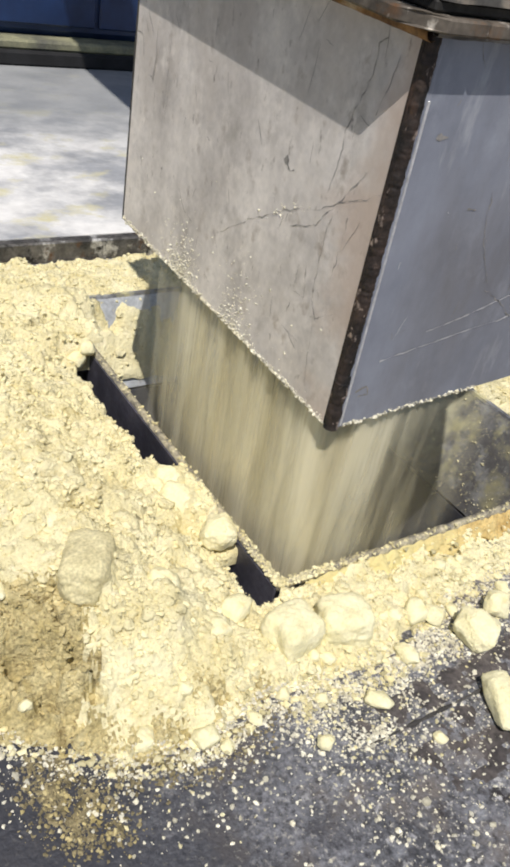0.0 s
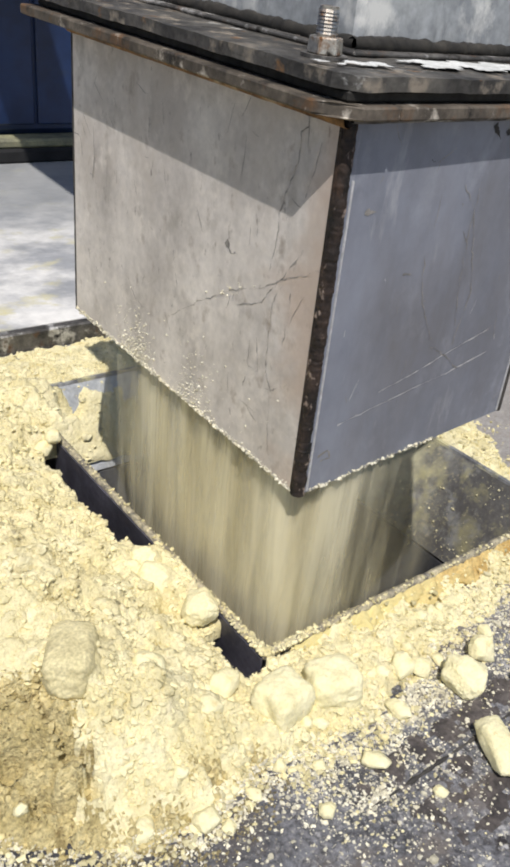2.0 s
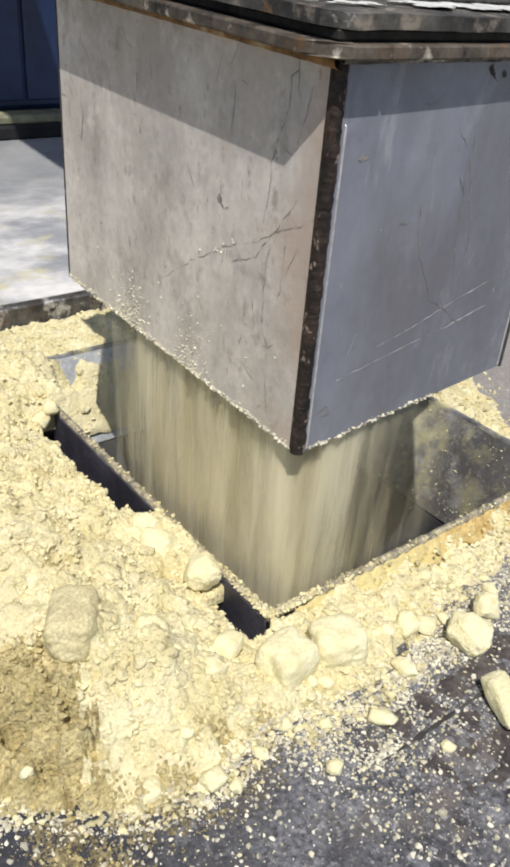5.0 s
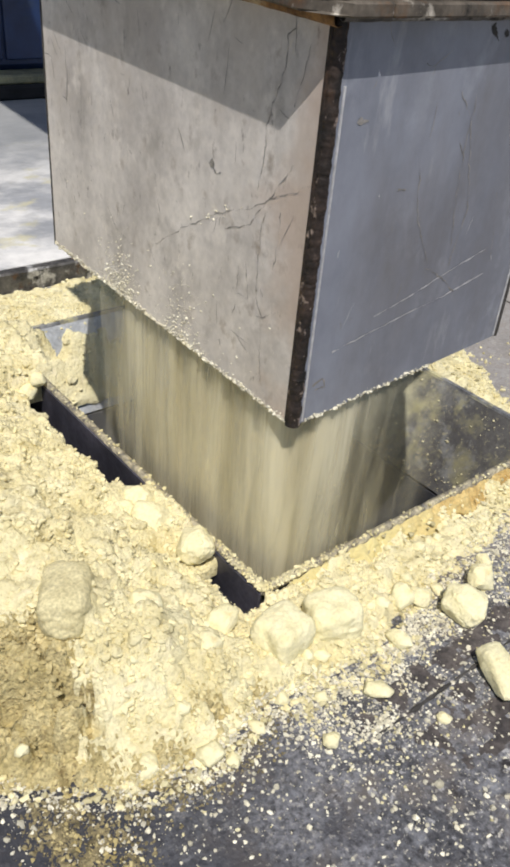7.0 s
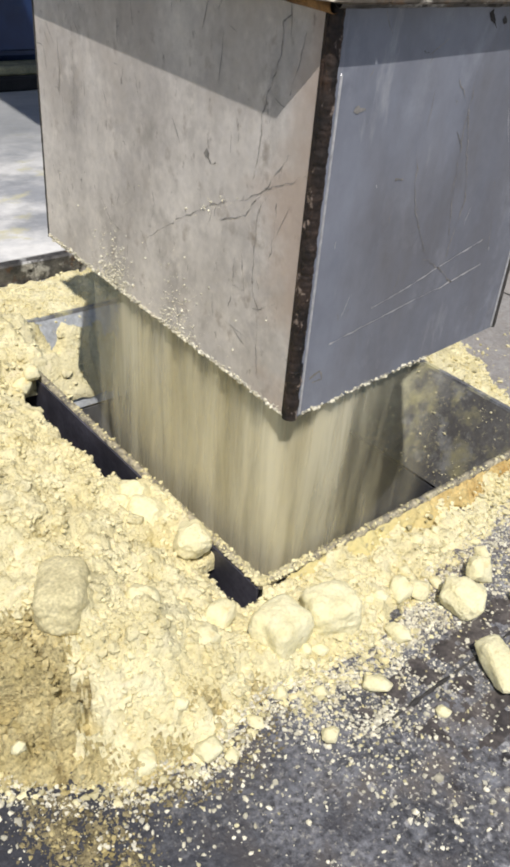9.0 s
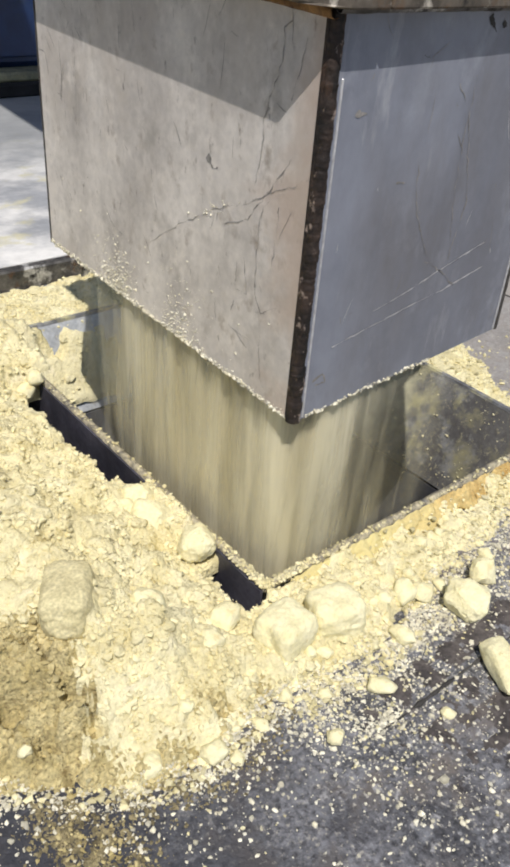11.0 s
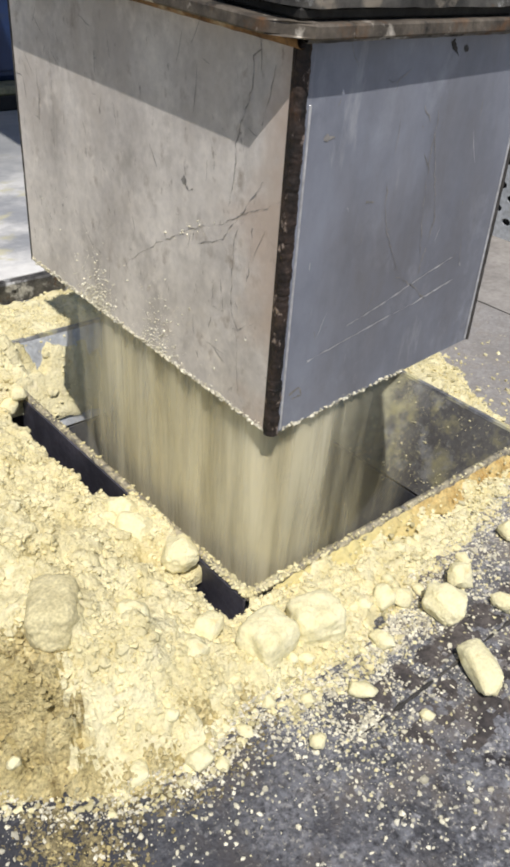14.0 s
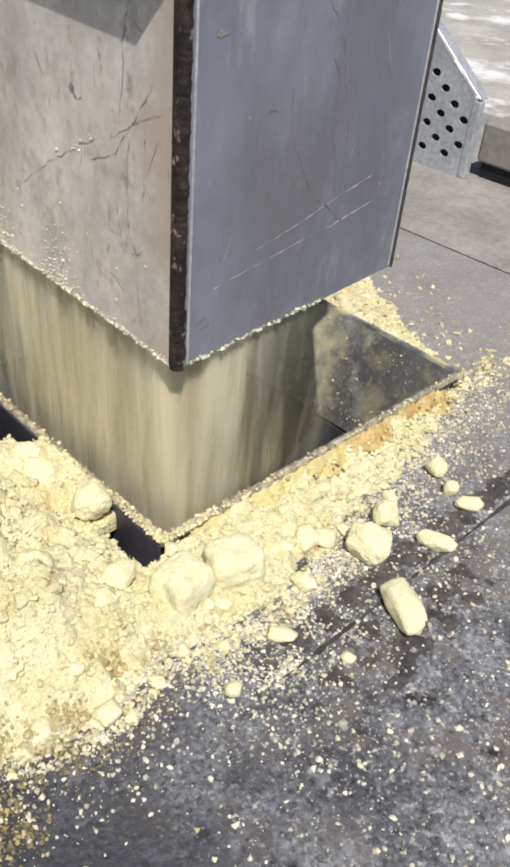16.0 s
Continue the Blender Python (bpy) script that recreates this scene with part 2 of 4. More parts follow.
FAR_PLATE = mat("worn_floor", (0.28, 0.26, 0.24), (0.38, 0.355, 0.33), 9, rough=(0.55, 0.8), metal=0.05, grain=120, grain_amount=0.2,
                bump=0.2, stains=(((0.22, 0.20, 0.185), 16, 0.55, 0.7, (1, 1, 1), None), ((0.55, 0.52, 0.45), 30, 0.62, 0.75, (1, 1, 1), None)))
PALE_FLOOR = mat("pale_floor", (0.36, 0.335, 0.305), (0.52, 0.49, 0.45), 6, rough=(0.6, 0.9), grain=80, grain_amount=0.15, bump=0.2,
                 stains=(((0.82, 0.81, 0.78), 5, 0.50, 0.60, (1, 1, 1), 0.8),))
# the grey along Y paints in the shade before the machine
WHITE_FLOOR = mat("shaded_white_floor", (0.34, 0.35, 0.37), (0.78, 0.77, 0.75), 9, (0.9, 1.1, 1), rough=(0.35, 0.7), grain=60, grain_amount=0.12,
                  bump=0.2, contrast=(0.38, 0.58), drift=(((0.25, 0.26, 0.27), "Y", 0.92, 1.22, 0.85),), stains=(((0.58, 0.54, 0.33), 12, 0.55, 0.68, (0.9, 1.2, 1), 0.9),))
GROUND = mat("yard_ground", (0.30, 0.28, 0.25), (0.44, 0.41, 0.37), 2, rough=(0.8, 1.0), grain=40, bump=0.3)
BLUE = mat("blue_paint", (0.005, 0.015, 0.052), (0.011, 0.034, 0.115), 5, rough=(0.35, 0.55), grain=40, grain_amount=0.15, bump=0.05,
           stains=(((0.03, 0.04, 0.06), 9, 0.6, 0.75, (1, 1, 1), 0.8),))
# black of the machine base; also laid where pit and tray lie in shade
BLACK = mat("black_base_and_shade", (0.006, 0.006, 0.007), (0.018, 0.018, 0.02), 14, rough=(0.85, 1.0), bump=0.2)
SILL = mat("dusty_sill", (0.10, 0.10, 0.08), (0.34, 0.33, 0.20), 12, rough=(0.7, 0.95), bump=0.3)
GALV = mat("galvanised_steel", (0.44, 0.47, 0.51), (0.56, 0.59, 0.63), 20, rough=(0.35, 0.55), metal=0.25, grain=160, bump=0.05)


# ---- mesh helpers ----
def ground_thing(name, label, category, kind="", group="", at=(0, 0, 0)):
    e = new(name)
    e.empty_display_size = 0.02
    e.location = at
    return tagged(e, label, category, group, kind)


def part(name, bm, material, parent=None, label="", smooth=False):
    me = bpy.data.meshes.new(name)
    bmesh.ops.recalc_face_normals(bm, faces=bm.faces)
    bm.to_mesh(me)
    bm.free()
    me.materials.append(material)
    if smooth:
        for p in me.polygons:
            p.use_smooth = True
    ob = new(name, me)
    if parent is not None:
        ob.parent = parent
        p, off = parent, Vector((0, 0, 0))
        while p is not None:
            off += p.location
            p = p.parent
        ob.location = -off if off.length else (0, 0, 0)
    if label:
        ob["label"] = label
    return ob


def raw(name, verts, faces, material, parent=None, label="", smooth=False):
    me = bpy.data.meshes.new(name)
    me.from_pydata(verts, [], faces)
    me.materials.append(material)
    if smooth:
        me.polygons.foreach_set("use_smooth", [True] * len(me.polygons))
    me.update()
    ob = new(name, me)
    if parent is not None:
        ob.parent = parent
    if label:
        ob["label"] = label
    return ob


def hexa(bm, bottom, top):
    """A solid between two rings of four corners."""
    v = [bm.verts.new(p) for p in (*bottom, *top)]
    for f in ((3, 2, 1, 0), (4, 5, 6, 7), (0, 1, 5, 4), (1, 2, 6, 5), (2, 3, 7, 6), (3, 0, 4, 7)):
        bm.faces.new([v[i] for i in f])
    return bm


def box(x0, y0, z0, x1, y1, z1, bevel=0.0, bm=None, seg=1):
    bm = bm or bmesh.new()
    hexa(bm, ((x0, y0, z0), (x1, y0, z0), (x1, y1, z0), (x0, y1, z0)), ((x0, y0, z1), (x1, y0, z1), (x1, y1, z1), (x0, y1, z1)))
    if bevel:
        bmesh.ops.bevel(bm, geom=bm.edges[:], offset=bevel, segments=seg, affect="EDGES", profile=0.6)
    return bm


def slab(pts, thick, bevel=0.0):
    """A sheet of even thickness on four corners; thick: the vector through it."""
    bm = bmesh.new()
    hexa(bm, pts, [Vector(p) + Vector(thick) for p in pts])
    if bevel:
        bmesh.ops.bevel(bm, geom=bm.edges[:], offset=bevel, segments=1, affect="EDGES")
    return bm


def fbm(x, y, z=0.0, octaves=5):
    return noise.fractal(Vector((x, y, z)), 0.9, 2.1, octaves)


def smooth01(v, a, b):
    t = min(1.0, max(0.0, (v - a) / (b - a)))
    return t * t * (3 - 2 * t)


# ---- the large structure ----
GZ = -0.016                                       # top of the floor plates
HX0, HX1, HY0, HY1 = -0.012, 0.327, -0.004, 0.424  # mouth of the hopper, outside


def floor_plate(name, x0, y0, x1, y1, z, label, material, thick=0.012, edge=0.0004):
    return tagged(part(name, box(x0, y0, z - thick, x1, y1, z, edge), material), label, "floor", kind="structure")


gb = bmesh.new()
vs = [gb.verts.new(p) for p in ((-60, -60, -0.5), (60, -60, -0.5), (60, 60, -0.5), (-60, 60, -0.5))]
gb.faces.new(vs)
tagged(part("ground", gb, GROUND), "pale dry yard ground round the machine", "ground", kind="structure")

# the plate round the hopper, with its opening
bm = bmesh.new()
X = (-1.6, -0.047, HX1 + 0.001, 0.577)
Y = (-0.1195, HY0 - 0.001, HY1 + 0.001, 0.54)
for i in range(3):
    for j in range(3):
        if i == 1 and j == 1:
            continue
        box(X[i], Y[j], GZ - 0.012, X[i + 1], Y[j + 1], GZ, 0, bm)
bmesh.ops.remove_doubles(bm, verts=bm.verts[:], dist=1e-5)
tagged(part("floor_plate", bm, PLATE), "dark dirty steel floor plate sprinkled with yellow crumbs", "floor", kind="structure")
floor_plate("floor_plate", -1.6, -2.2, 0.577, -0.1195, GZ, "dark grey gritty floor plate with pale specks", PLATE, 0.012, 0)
floor_plate("floor_plate", 0.580, -2.2, 1.18, 3.0, GZ - 0.002, "worn grey-brown floor plate in sunlight", FAR_PLATE)
floor_plate("floor_plate", 1.184, -2.2, 5.0, 3.0, GZ - 0.002, "pale grey-brown floor plate in bright sun", PALE_FLOOR)
# added black sheet that stands in for the darkness below the plates
tagged(part("pit_floor", box(-1.6, -2.2, -0.49, 3.2, 0.54, -0.40), BLACK), "black sheet under the plates, standing in for the dark of the pit", "floor", kind="structure")
floor_plate("raised_floor", -3.0, 0.556, 0.577, 3.0, 0.009, "white raised floor with yellow stains, shade near the machine put into its colour", WHITE_FLOOR, 0.4)
tagged(part("floor_edge", box(-3.0, 0.541, -0.40, 0.577, 0.5555, 0.0085, 0.002), FLANGE), "dark steel edge strip of the raised floor", "floor edge", kind="structure")

# ---- the hopper ----
hop = ground_thing("hopper", "dark steel receiving hopper set in the floor plate, rim dusted yellow", "hopper")
T = 0.004
LZ, IN = -0.13, 0.040


def hopper_wall(name, a, b, inward, material):
    a, b, n = Vector(a), Vector(b), Vector(inward)
    along = (b - a).normalized()
    top = [a, b, b + n * T, a + n * T]
    low = [a + Vector((0, 0, LZ)) + n * IN + along * IN, b + Vector((0, 0, LZ)) + n * IN - along * IN,
           b + Vector((0, 0, LZ)) + n * (IN + T) - along * IN, a + Vector((0, 0, LZ)) + n * (IN + T) + along * IN]
    low2 = [p + Vector((0, 0, -0.25)) for p in low]
    bm = bmesh.new()
    hexa(bm, low, top)
    w = part(name, bm, material, hop)
    bm = bmesh.new()
    hexa(bm, low2, low)
    part("throat_wall", bm, HOPPER, hop, "dark throat of the hopper")
    return w


hopper_wall("hopper_wall", (HX0, HY0, 0), (HX1, HY0, 0), (0, 1, 0), HOPPER)
hopper_wall("hopper_wall", (HX1, HY0 + T, -0.001), (HX1, HY1 - T, -0.001), (-1, 0, 0), HOPPER)
hopper_wall("hopper_wall", (HX0, HY1, 0), (HX1, HY1, 0), (0, -1, 0), HOPPER)
hopper_wall("hopper_wall", (HX0, HY0 + T, -0.001), (HX0, HY1 - T, -0.001), (1, 0, 0), SLATE_SHADED)
# sloping plates under the two far sides of the mouth, and the upright throat below them
LEDGE = 0.058
bm = bmesh.new()
hexa(bm, [Vector(p) for p in ((HX1 - LEDGE, HY0 + T + 0.026, -0.083), (HX1 - LEDGE + 0.004, HY0 + T + 0.026, -0.086), (HX1 - LEDGE + 0.004, HY1 - LEDGE, -0.086), (HX1 - LEDGE, HY1 - LEDGE, -0.083))],
     [Vector(p) for p in ((HX1 - 0.0055, HY0 + T + 0.001, -0.003), (HX1 - 0.0045, HY0 + T + 0.001, -0.006), (HX1 - 0.0045, HY1 - T - 0.002, -0.006), (HX1 - 0.0055, HY1 - T - 0.002, -0.003))])
part("sloping_plate", bm, SMEARED_EVENED, hop, "sloping steel plate smeared with yellow powder, toned lighter in the chute shadow")
bm = bmesh.new()
hexa(bm, [Vector(p) for p in ((HX0 + T + 0.026, HY1 - LEDGE, -0.083), (HX0 + T + 0.026, HY1 - LEDGE + 0.004, -0.086), (HX1 - LEDGE, HY1 - LEDGE + 0.004, -0.086), (HX1 - LEDGE, HY1 - LEDGE, -0.083))],
     [Vector(p) for p in ((HX0 + T + 0.001, HY1 - 0.0055, -0.003), (HX0 + T + 0.001, HY1 - 0.0045, -0.006), (HX1 - 0.006, HY1 - 0.0045, -0.006), (HX1 - 0.006, HY1 - 0.0055, -0.003))])
part("sloping_plate", bm, PALE_PLATE, hop, "pale sloping steel plate half covered with powder")
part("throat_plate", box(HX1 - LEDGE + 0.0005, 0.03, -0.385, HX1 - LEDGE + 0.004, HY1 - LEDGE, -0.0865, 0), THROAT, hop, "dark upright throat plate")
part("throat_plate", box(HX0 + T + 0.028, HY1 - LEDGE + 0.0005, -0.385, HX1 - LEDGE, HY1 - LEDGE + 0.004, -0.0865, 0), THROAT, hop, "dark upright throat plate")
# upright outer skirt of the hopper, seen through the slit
part("skirt", box(HX0 - 0.0022, HY0 + 0.001, -0.16, HX0 - 0.0004, HY1, -0.003, 0), SLATE_SHADED, hop, "outer skirt below the rim, shade of the slit put into its slate blue")


def rim_strip(p, q, n, name="rim"):
    """Worn top edge of a hopper wall, uneven with dust."""
    bm = bmesh.new()
    p, q, n = Vector(p), Vector(q), Vector(n)
    steps = 90
    rings = []
    for i in range(steps + 1):
        c = p.lerp(q, i / steps)
        w = 0.0005 + 0.0005 * fbm(c.x * 60, c.y * 60, 3)
        h = 0.0006 + 0.0009 * fbm(c.x * 90, c.y * 90, 8)
        rings.append([bm.verts.new(c + n * (-w) + Vector((0, 0, -0.004))), bm.verts.new(c + n * (-w * 0.6) + Vector((0, 0, h))),
                      bm.verts.new(c + n * (T + w * 0.6) + Vector((0, 0, h))), bm.verts.new(c + n * (T + w) + Vector((0, 0, -0.004)))])
    for a, b in zip(rings, rings[1:]):
        for k in range(3):
            bm.faces.new((a[k], b[k], b[k + 1], a[k + 1]))
    part(name, bm, RIM, hop, "worn rim dusted with powder", True)


rim_strip((HX0, HY0, 0), (HX1, HY0, 0), (0, 1, 0))
rim_strip((HX0, HY0, 0), (HX0, HY1, 0), (1, 0, 0))

# ---- the chute ----
CW, CL = 0.189, 0.300                       # along x, along y
ZF, ZL, ZR, ZB = 0.1225, 0.134, 0.136, 0.140  # lower corners: front, y side, x side, far
ZT = 0.339
RISE = 0.038                                # slope of the flange along y
ZTF = ZT + RISE * CL                        # upper edge on the far side
chute = ground_thing("discharge_chute", "square discharge chute of dull stained sheet steel, bolted under a flange", "chute", at=(0, 0, ZF))
S = 0.003
part("side_panel", slab(((0, 0.0045, ZF), (0, CL, ZL), (0, CL, ZTF), (0, 0.0045, ZT)), (S, 0, 0), 0.0006), STEEL_WARM, chute, "warm grey stained panel with scratches, its brighter light put into the colour")
part("side_panel", slab(((0.0045, 0, ZF), (CW, 0, ZR), (CW, 0, ZT), (0.0045, 0, ZT)), (0, S, 0), 0.0006), STEEL_BLUE, chute, "bluish grey stainless panel with scratches, its weaker light put into the colour")
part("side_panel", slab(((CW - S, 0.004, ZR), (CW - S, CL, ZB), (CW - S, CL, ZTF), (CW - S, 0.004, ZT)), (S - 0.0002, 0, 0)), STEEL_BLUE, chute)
part("side_panel", slab(((0.004, CL - S, ZL), (CW - 0.004, CL - S, ZB), (CW - 0.004, CL - S, ZTF), (0.004, CL - S, ZTF)), (0, S - 0.0002, 0)), STEEL_WARM, chute)


def seam(name, x, y, z0, z1, r, material, label="", sides=9, wob=0.10):
    """An uneven weld bead standing upright."""
    bm = bmesh.new()
    rings = []
    steps = 260
    for i in range(steps + 1):
        z = z0 + (z1 - z0) * i / steps
        rr = r * (1 + wob * fbm(x * 10 + 5, y * 10, z * 140) + 0.05 * abs(math.sin(z * 620 + 6 * fbm(z * 60, 2, 9))))
        rings.append([bm.verts.new((x + rr * math.cos(a), y + rr * math.sin(a), z)) for a in (2 * math.pi * k / sides for k in range(sides))])
    for a, b in zip(rings, rings[1:]):
        for k in range(sides):
            bm.faces.new((a[k], a[(k + 1) % sides], b[(k + 1) % sides], b[k]))
    bm.faces.new(rings[0][::-1])
    bm.faces.new(rings[-1])
    return part(name, bm, material, chute, label, True)


seam("corner_weld", 0.0034, 0.0034, 0.156, ZT, 0.0040, WELD, "dark rusty corner weld")
seam("corner_weld", 0.0036, 0.0036, ZF - 0.001, 0.159, 0.0045, WELD, "dark rusty corner weld, lower bead")
seam("corner_weld", CW - 0.001, 0.001, ZR, ZT, 0.0020, DARK)
seam("corner_weld", 0.001, CL - 0.001, ZL, ZTF, 0.0016, DARK)
part("weld_toe", box(-0.0007, 0.0042, ZF + 0.001, 0.001, 0.0066, ZT - 0.001, 0.0003), WELD, chute, "brown burnt strip beside the weld")
# pale strips paint the sunlit edges; they end where the flange shadow begins
part("panel_edge", box(0.0066, -0.0006, ZF + 0.002, 0.0081, 0.001, ZT - 0.03, 0.0002), EDGE, chute, "bright edge of the panel, painted along its sunlit length")
part("panel_edge", box(CW - 0.0050, -0.0006, ZR + 0.001, CW - 0.0034, 0.001, ZT - 0.04, 0.0003), EDGE, chute, "bright edge of the panel, painted along its sunlit length")


def bead(pts, r, material, name, parent, label="", wob=0.6):
    """An uneven lying bead through a few points."""
    bm = bmesh.new()
    rings = []
    n = 100
    a, b = Vector(pts[0]), Vector(pts[1])
    d = (b - a).normalized()
    u = d.cross(Vector((0, 0, 1))).normalized()
    w = u.cross(d)
    for i in range(n + 1):
        c = a.lerp(b, i / n)
        rr = r * (1 + wob * fbm(c.x * 90, c.y * 90, c.z * 90 + r * 1000))
        rings.append([bm.verts.new(c + u * rr * math.cos(q) + w * rr * math.sin(q)) for q in (math.pi / 4 * k for k in range(8))])
    for p, q in zip(rings, rings[1:]):
        for k in range(8):
            bm.faces.new((p[k], p[(k + 1) % 8], q[(k + 1) % 8], q[k]))
    return part(name, bm, material, parent, label, True)


bead(((-0.001, 0, ZT - 0.002), (-0.001, CL, ZT - 0.002)), 0.0038, RUST, "flange_weld", chute, "rusty weld under the flange", 0.06)
bead(((0, -0.0005, ZT - 0.001), (CW, -0.0005, ZT - 0.001)), 0.0022, FLANGE, "flange_weld", chute, "", 0.2)


def mark(points, width, material, face, name="scratch"):
    """A fine scratch along a face of the chute, through points (along, height)."""
    bm = bmesh.new()
    width *= (0.66 if face == "x" else 0.85) if name == "scratch" else 1.0
    pts = [Vector((a, h)) for a, h in points]
    fine = []
    for p, q in zip(pts, pts[1:]):
        for k in range(14):
            c = p.lerp(q, k / 14)
            j = 0.0013 * fbm(c.x * 200, c.y * 200, width * 5000 + points[0][0] * 90, 3)
            fine.append((c + Vector((j, j * 0.6)), width * max(0.08, 0.55 + 1.3 * fbm(c.x * 160, c.y * 160, 4))))
    fine.append((pts[-1], width * 0.2))
    prev = None
    for i, (c, w) in enumerate(fine):
        d = (fine[min(i + 1, len(fine) - 1)][0] - fine[max(i - 1, 0)][0]).normalized()
        nrm = Vector((-d.y, d.x)) * w / 2
        row = []
        for s in (nrm, -nrm):
            p = c + s
            row.append(bm.verts.new((-0.00025, p.x, p.y) if face == "x" else (p.x, -0.00025, p.y)))
        if prev:
            bm.faces.new((prev[0], row[0], row[1], prev[1]))
        prev = row
    return part(name, bm, material, chute, "")


# the long branching crack-like scratch and its side scratches
mark(((0.152, 0.182), (0.118, 0.205), (0.081, 0.226), (0.052, 0.237), (0.035, 0.248), (0.019, 0.255), (0.007, 0.262)), 0.0008, SEAM, "x")
mark(((0.075, 0.218), (0.053, 0.228), (0.043, 0.240), (0.032, 0.254), (0.021, 0.268)), 0.0009, SEAM, "x")
mark(((0.037, 0.243), (0.042, 0.232), (0.043, 0.210), (0.042, 0.188), (0.035, 0.177)), 0.0010, SEAM, "x")
mark(((0.049, 0.248), (0.045, 0.262), (0.045, 0.281), (0.040, 0.297), (0.034, 0.312), (0.034, 0.326), (0.029, 0.330)), 0.0010, SEAM, "x")
mark(((0.028, 0.242), (0.027, 0.228), (0.030, 0.206)), 0.0008, SEAM, "x")
mark(((0.060, 0.201), (0.060, 0.184), (0.049, 0.185), (0.054, 0.206)), 0.0008, SEAM, "x")
mark(((0.040, 0.177), (0.029, 0.182), (0.022, 0.188)), 0.0008, SEAM, "x")
mark(((0.211, 0.191), (0.200, 0.179), (0.186, 0.176)), 0.0008, SEAM, "x")
mark(((0.025, 0.295), (0.020, 0.312), (0.018, 0.324)), 0.0009, SEAM, "x")
mark(((0.092, 0.253), (0.086, 0.247), (0.082, 0.249)), 0.0034, SEAM, "x", "stain")
mark(((0.036, 0.172), (0.034, 0.150), (0.031, 0.135)), 0.0006, SEAM, "x")
mark(((0.150, 0.230), (0.144, 0.205), (0.150, 0.190)), 0.0006, SEAM, "x")
mark(((0.245, 0.300), (0.244, 0.262), (0.247, 0.230)), 0.0005, SEAM, "x")
mark(((0.072, 0.267), (0.074, 0.248), (0.081, 0.229), (0.094, 0.208)), 0.0009, SEAM, "y")
mark(((0.094, 0.302), (0.107, 0.288), (0.115, 0.261), (0.122, 0.235), (0.119, 0.220), (0.115, 0.201)), 0.0008, SEAM, "y")
mark(((0.108, 0.306), (0.108, 0.288), (0.107, 0.274), (0.109, 0.244), (0.114, 0.214)), 0.0007, SEAM, "y")
mark(((0.019, 0.293), (0.023, 0.292), (0.026, 0.292)), 0.0028, SEAM, "y", "stain")
mark(((0.057, 0.255), (0.060, 0.254), (0.063, 0.254)), 0.0013, SEAM, "y", "stain")
mark(((0.095, 0.204), (0.110, 0.195), (0.127, 0.182)), 0.0009, SEAM, "y")
mark(((0.014, 0.143), (0.023, 0.144), (0.020, 0.150), (0.012, 0.147)), 0.0014, SEAM, "y")
mark(((0.062, 0.317), (0.064, 0.316), (0.066, 0.316)), 0.0022, DARK, "y", "stain")
mark(((0.109, 0.334), (0.113, 0.330), (0.116, 0.326)), 0.0040, DARK, "y", "stain")
mark(((0.121, 0.331), (0.123, 0.328)), 0.0034, DARK, "y", "stain")
mark(((0.055, 0.181), (0.085, 0.188), (0.112, 0.196), (0.150, 0.206)), 0.0011, EDGE, "y")
mark(((0.025, 0.166), (0.088, 0.177), (0.117, 0.181), (0.154, 0.189)), 0.0013, EDGE, "y")


def fine_marks(face, count, seed, material, label):
    """Many short fine scratches and scuffs on one panel, in one mesh."""
    lr = random.Random(seed)
    bm = bmesh.new()
    wide = CL if face == "x" else CW
    for k in range(count):
        a, h = lr.uniform(0.012, wide - 0.006), lr.uniform(0.145, ZT - 0.008)
        lean = lr.gauss(0, 0.35) if lr.random() < 0.75 else lr.uniform(0.6, 1.5)
        length, w = lr.uniform(0.003, 0.030) * lr.random() + 0.002, lr.uniform(0.00012, 0.0003)
        d = Vector((math.sin(lean), math.cos(lean)))
        n = Vector((-d.y, d.x))
        prev = None
        for i in range(7):
            q = i / 6
            c = Vector((a, h)) + d * length * (q - 0.5) + n * 0.0008 * fbm(a * 300 + q * 2, h * 300, k, 3)
            row = []
            for s in (-1, 1):
                p = c + n * s * w * math.sin(math.pi * (0.08 + 0.84 * q))
                row.append(bm.verts.new((-0.0002, p.x, p.y) if face == "x" else (p.x, -0.0002, p.y)))
            if prev:
                bm.faces.new((prev[0], row[0], row[1], prev[1]))
            prev = row
    ob = part("scuffing", bm, material, chute, label)
    ob["kind"] = "stuff"


fine_marks("x", 70, 4, SEAM, "fine dark scratches")
fine_marks("y", 18, 6, SEAM, "fine dark scratches")
fine_marks("y", 7, 7, EDGE, "fine bright scratches")

# ---- flange, duct and bolts above the chute ----
def prism(pts, z0, z1, bevel=0.0):
    """A flat bar on a many-cornered outline."""
    bm = bmesh.new()
    lo, hi = [bm.verts.new((x, y, z0)) for x, y in pts], [bm.verts.new((x, y, z1)) for x, y in pts]
    bm.faces.new(lo[::-1])
    bm.faces.new(hi)
    for k in range(len(pts)):
        q = (k + 1) % len(pts)
        bm.faces.new((lo[k], lo[q], hi[q], hi[k]))
    if bevel:
        bmesh.ops.bevel(bm, geom=bm.edges[:], offset=bevel, segments=1, affect="EDGES")
    return bm


FZ = ZT + 0.0066
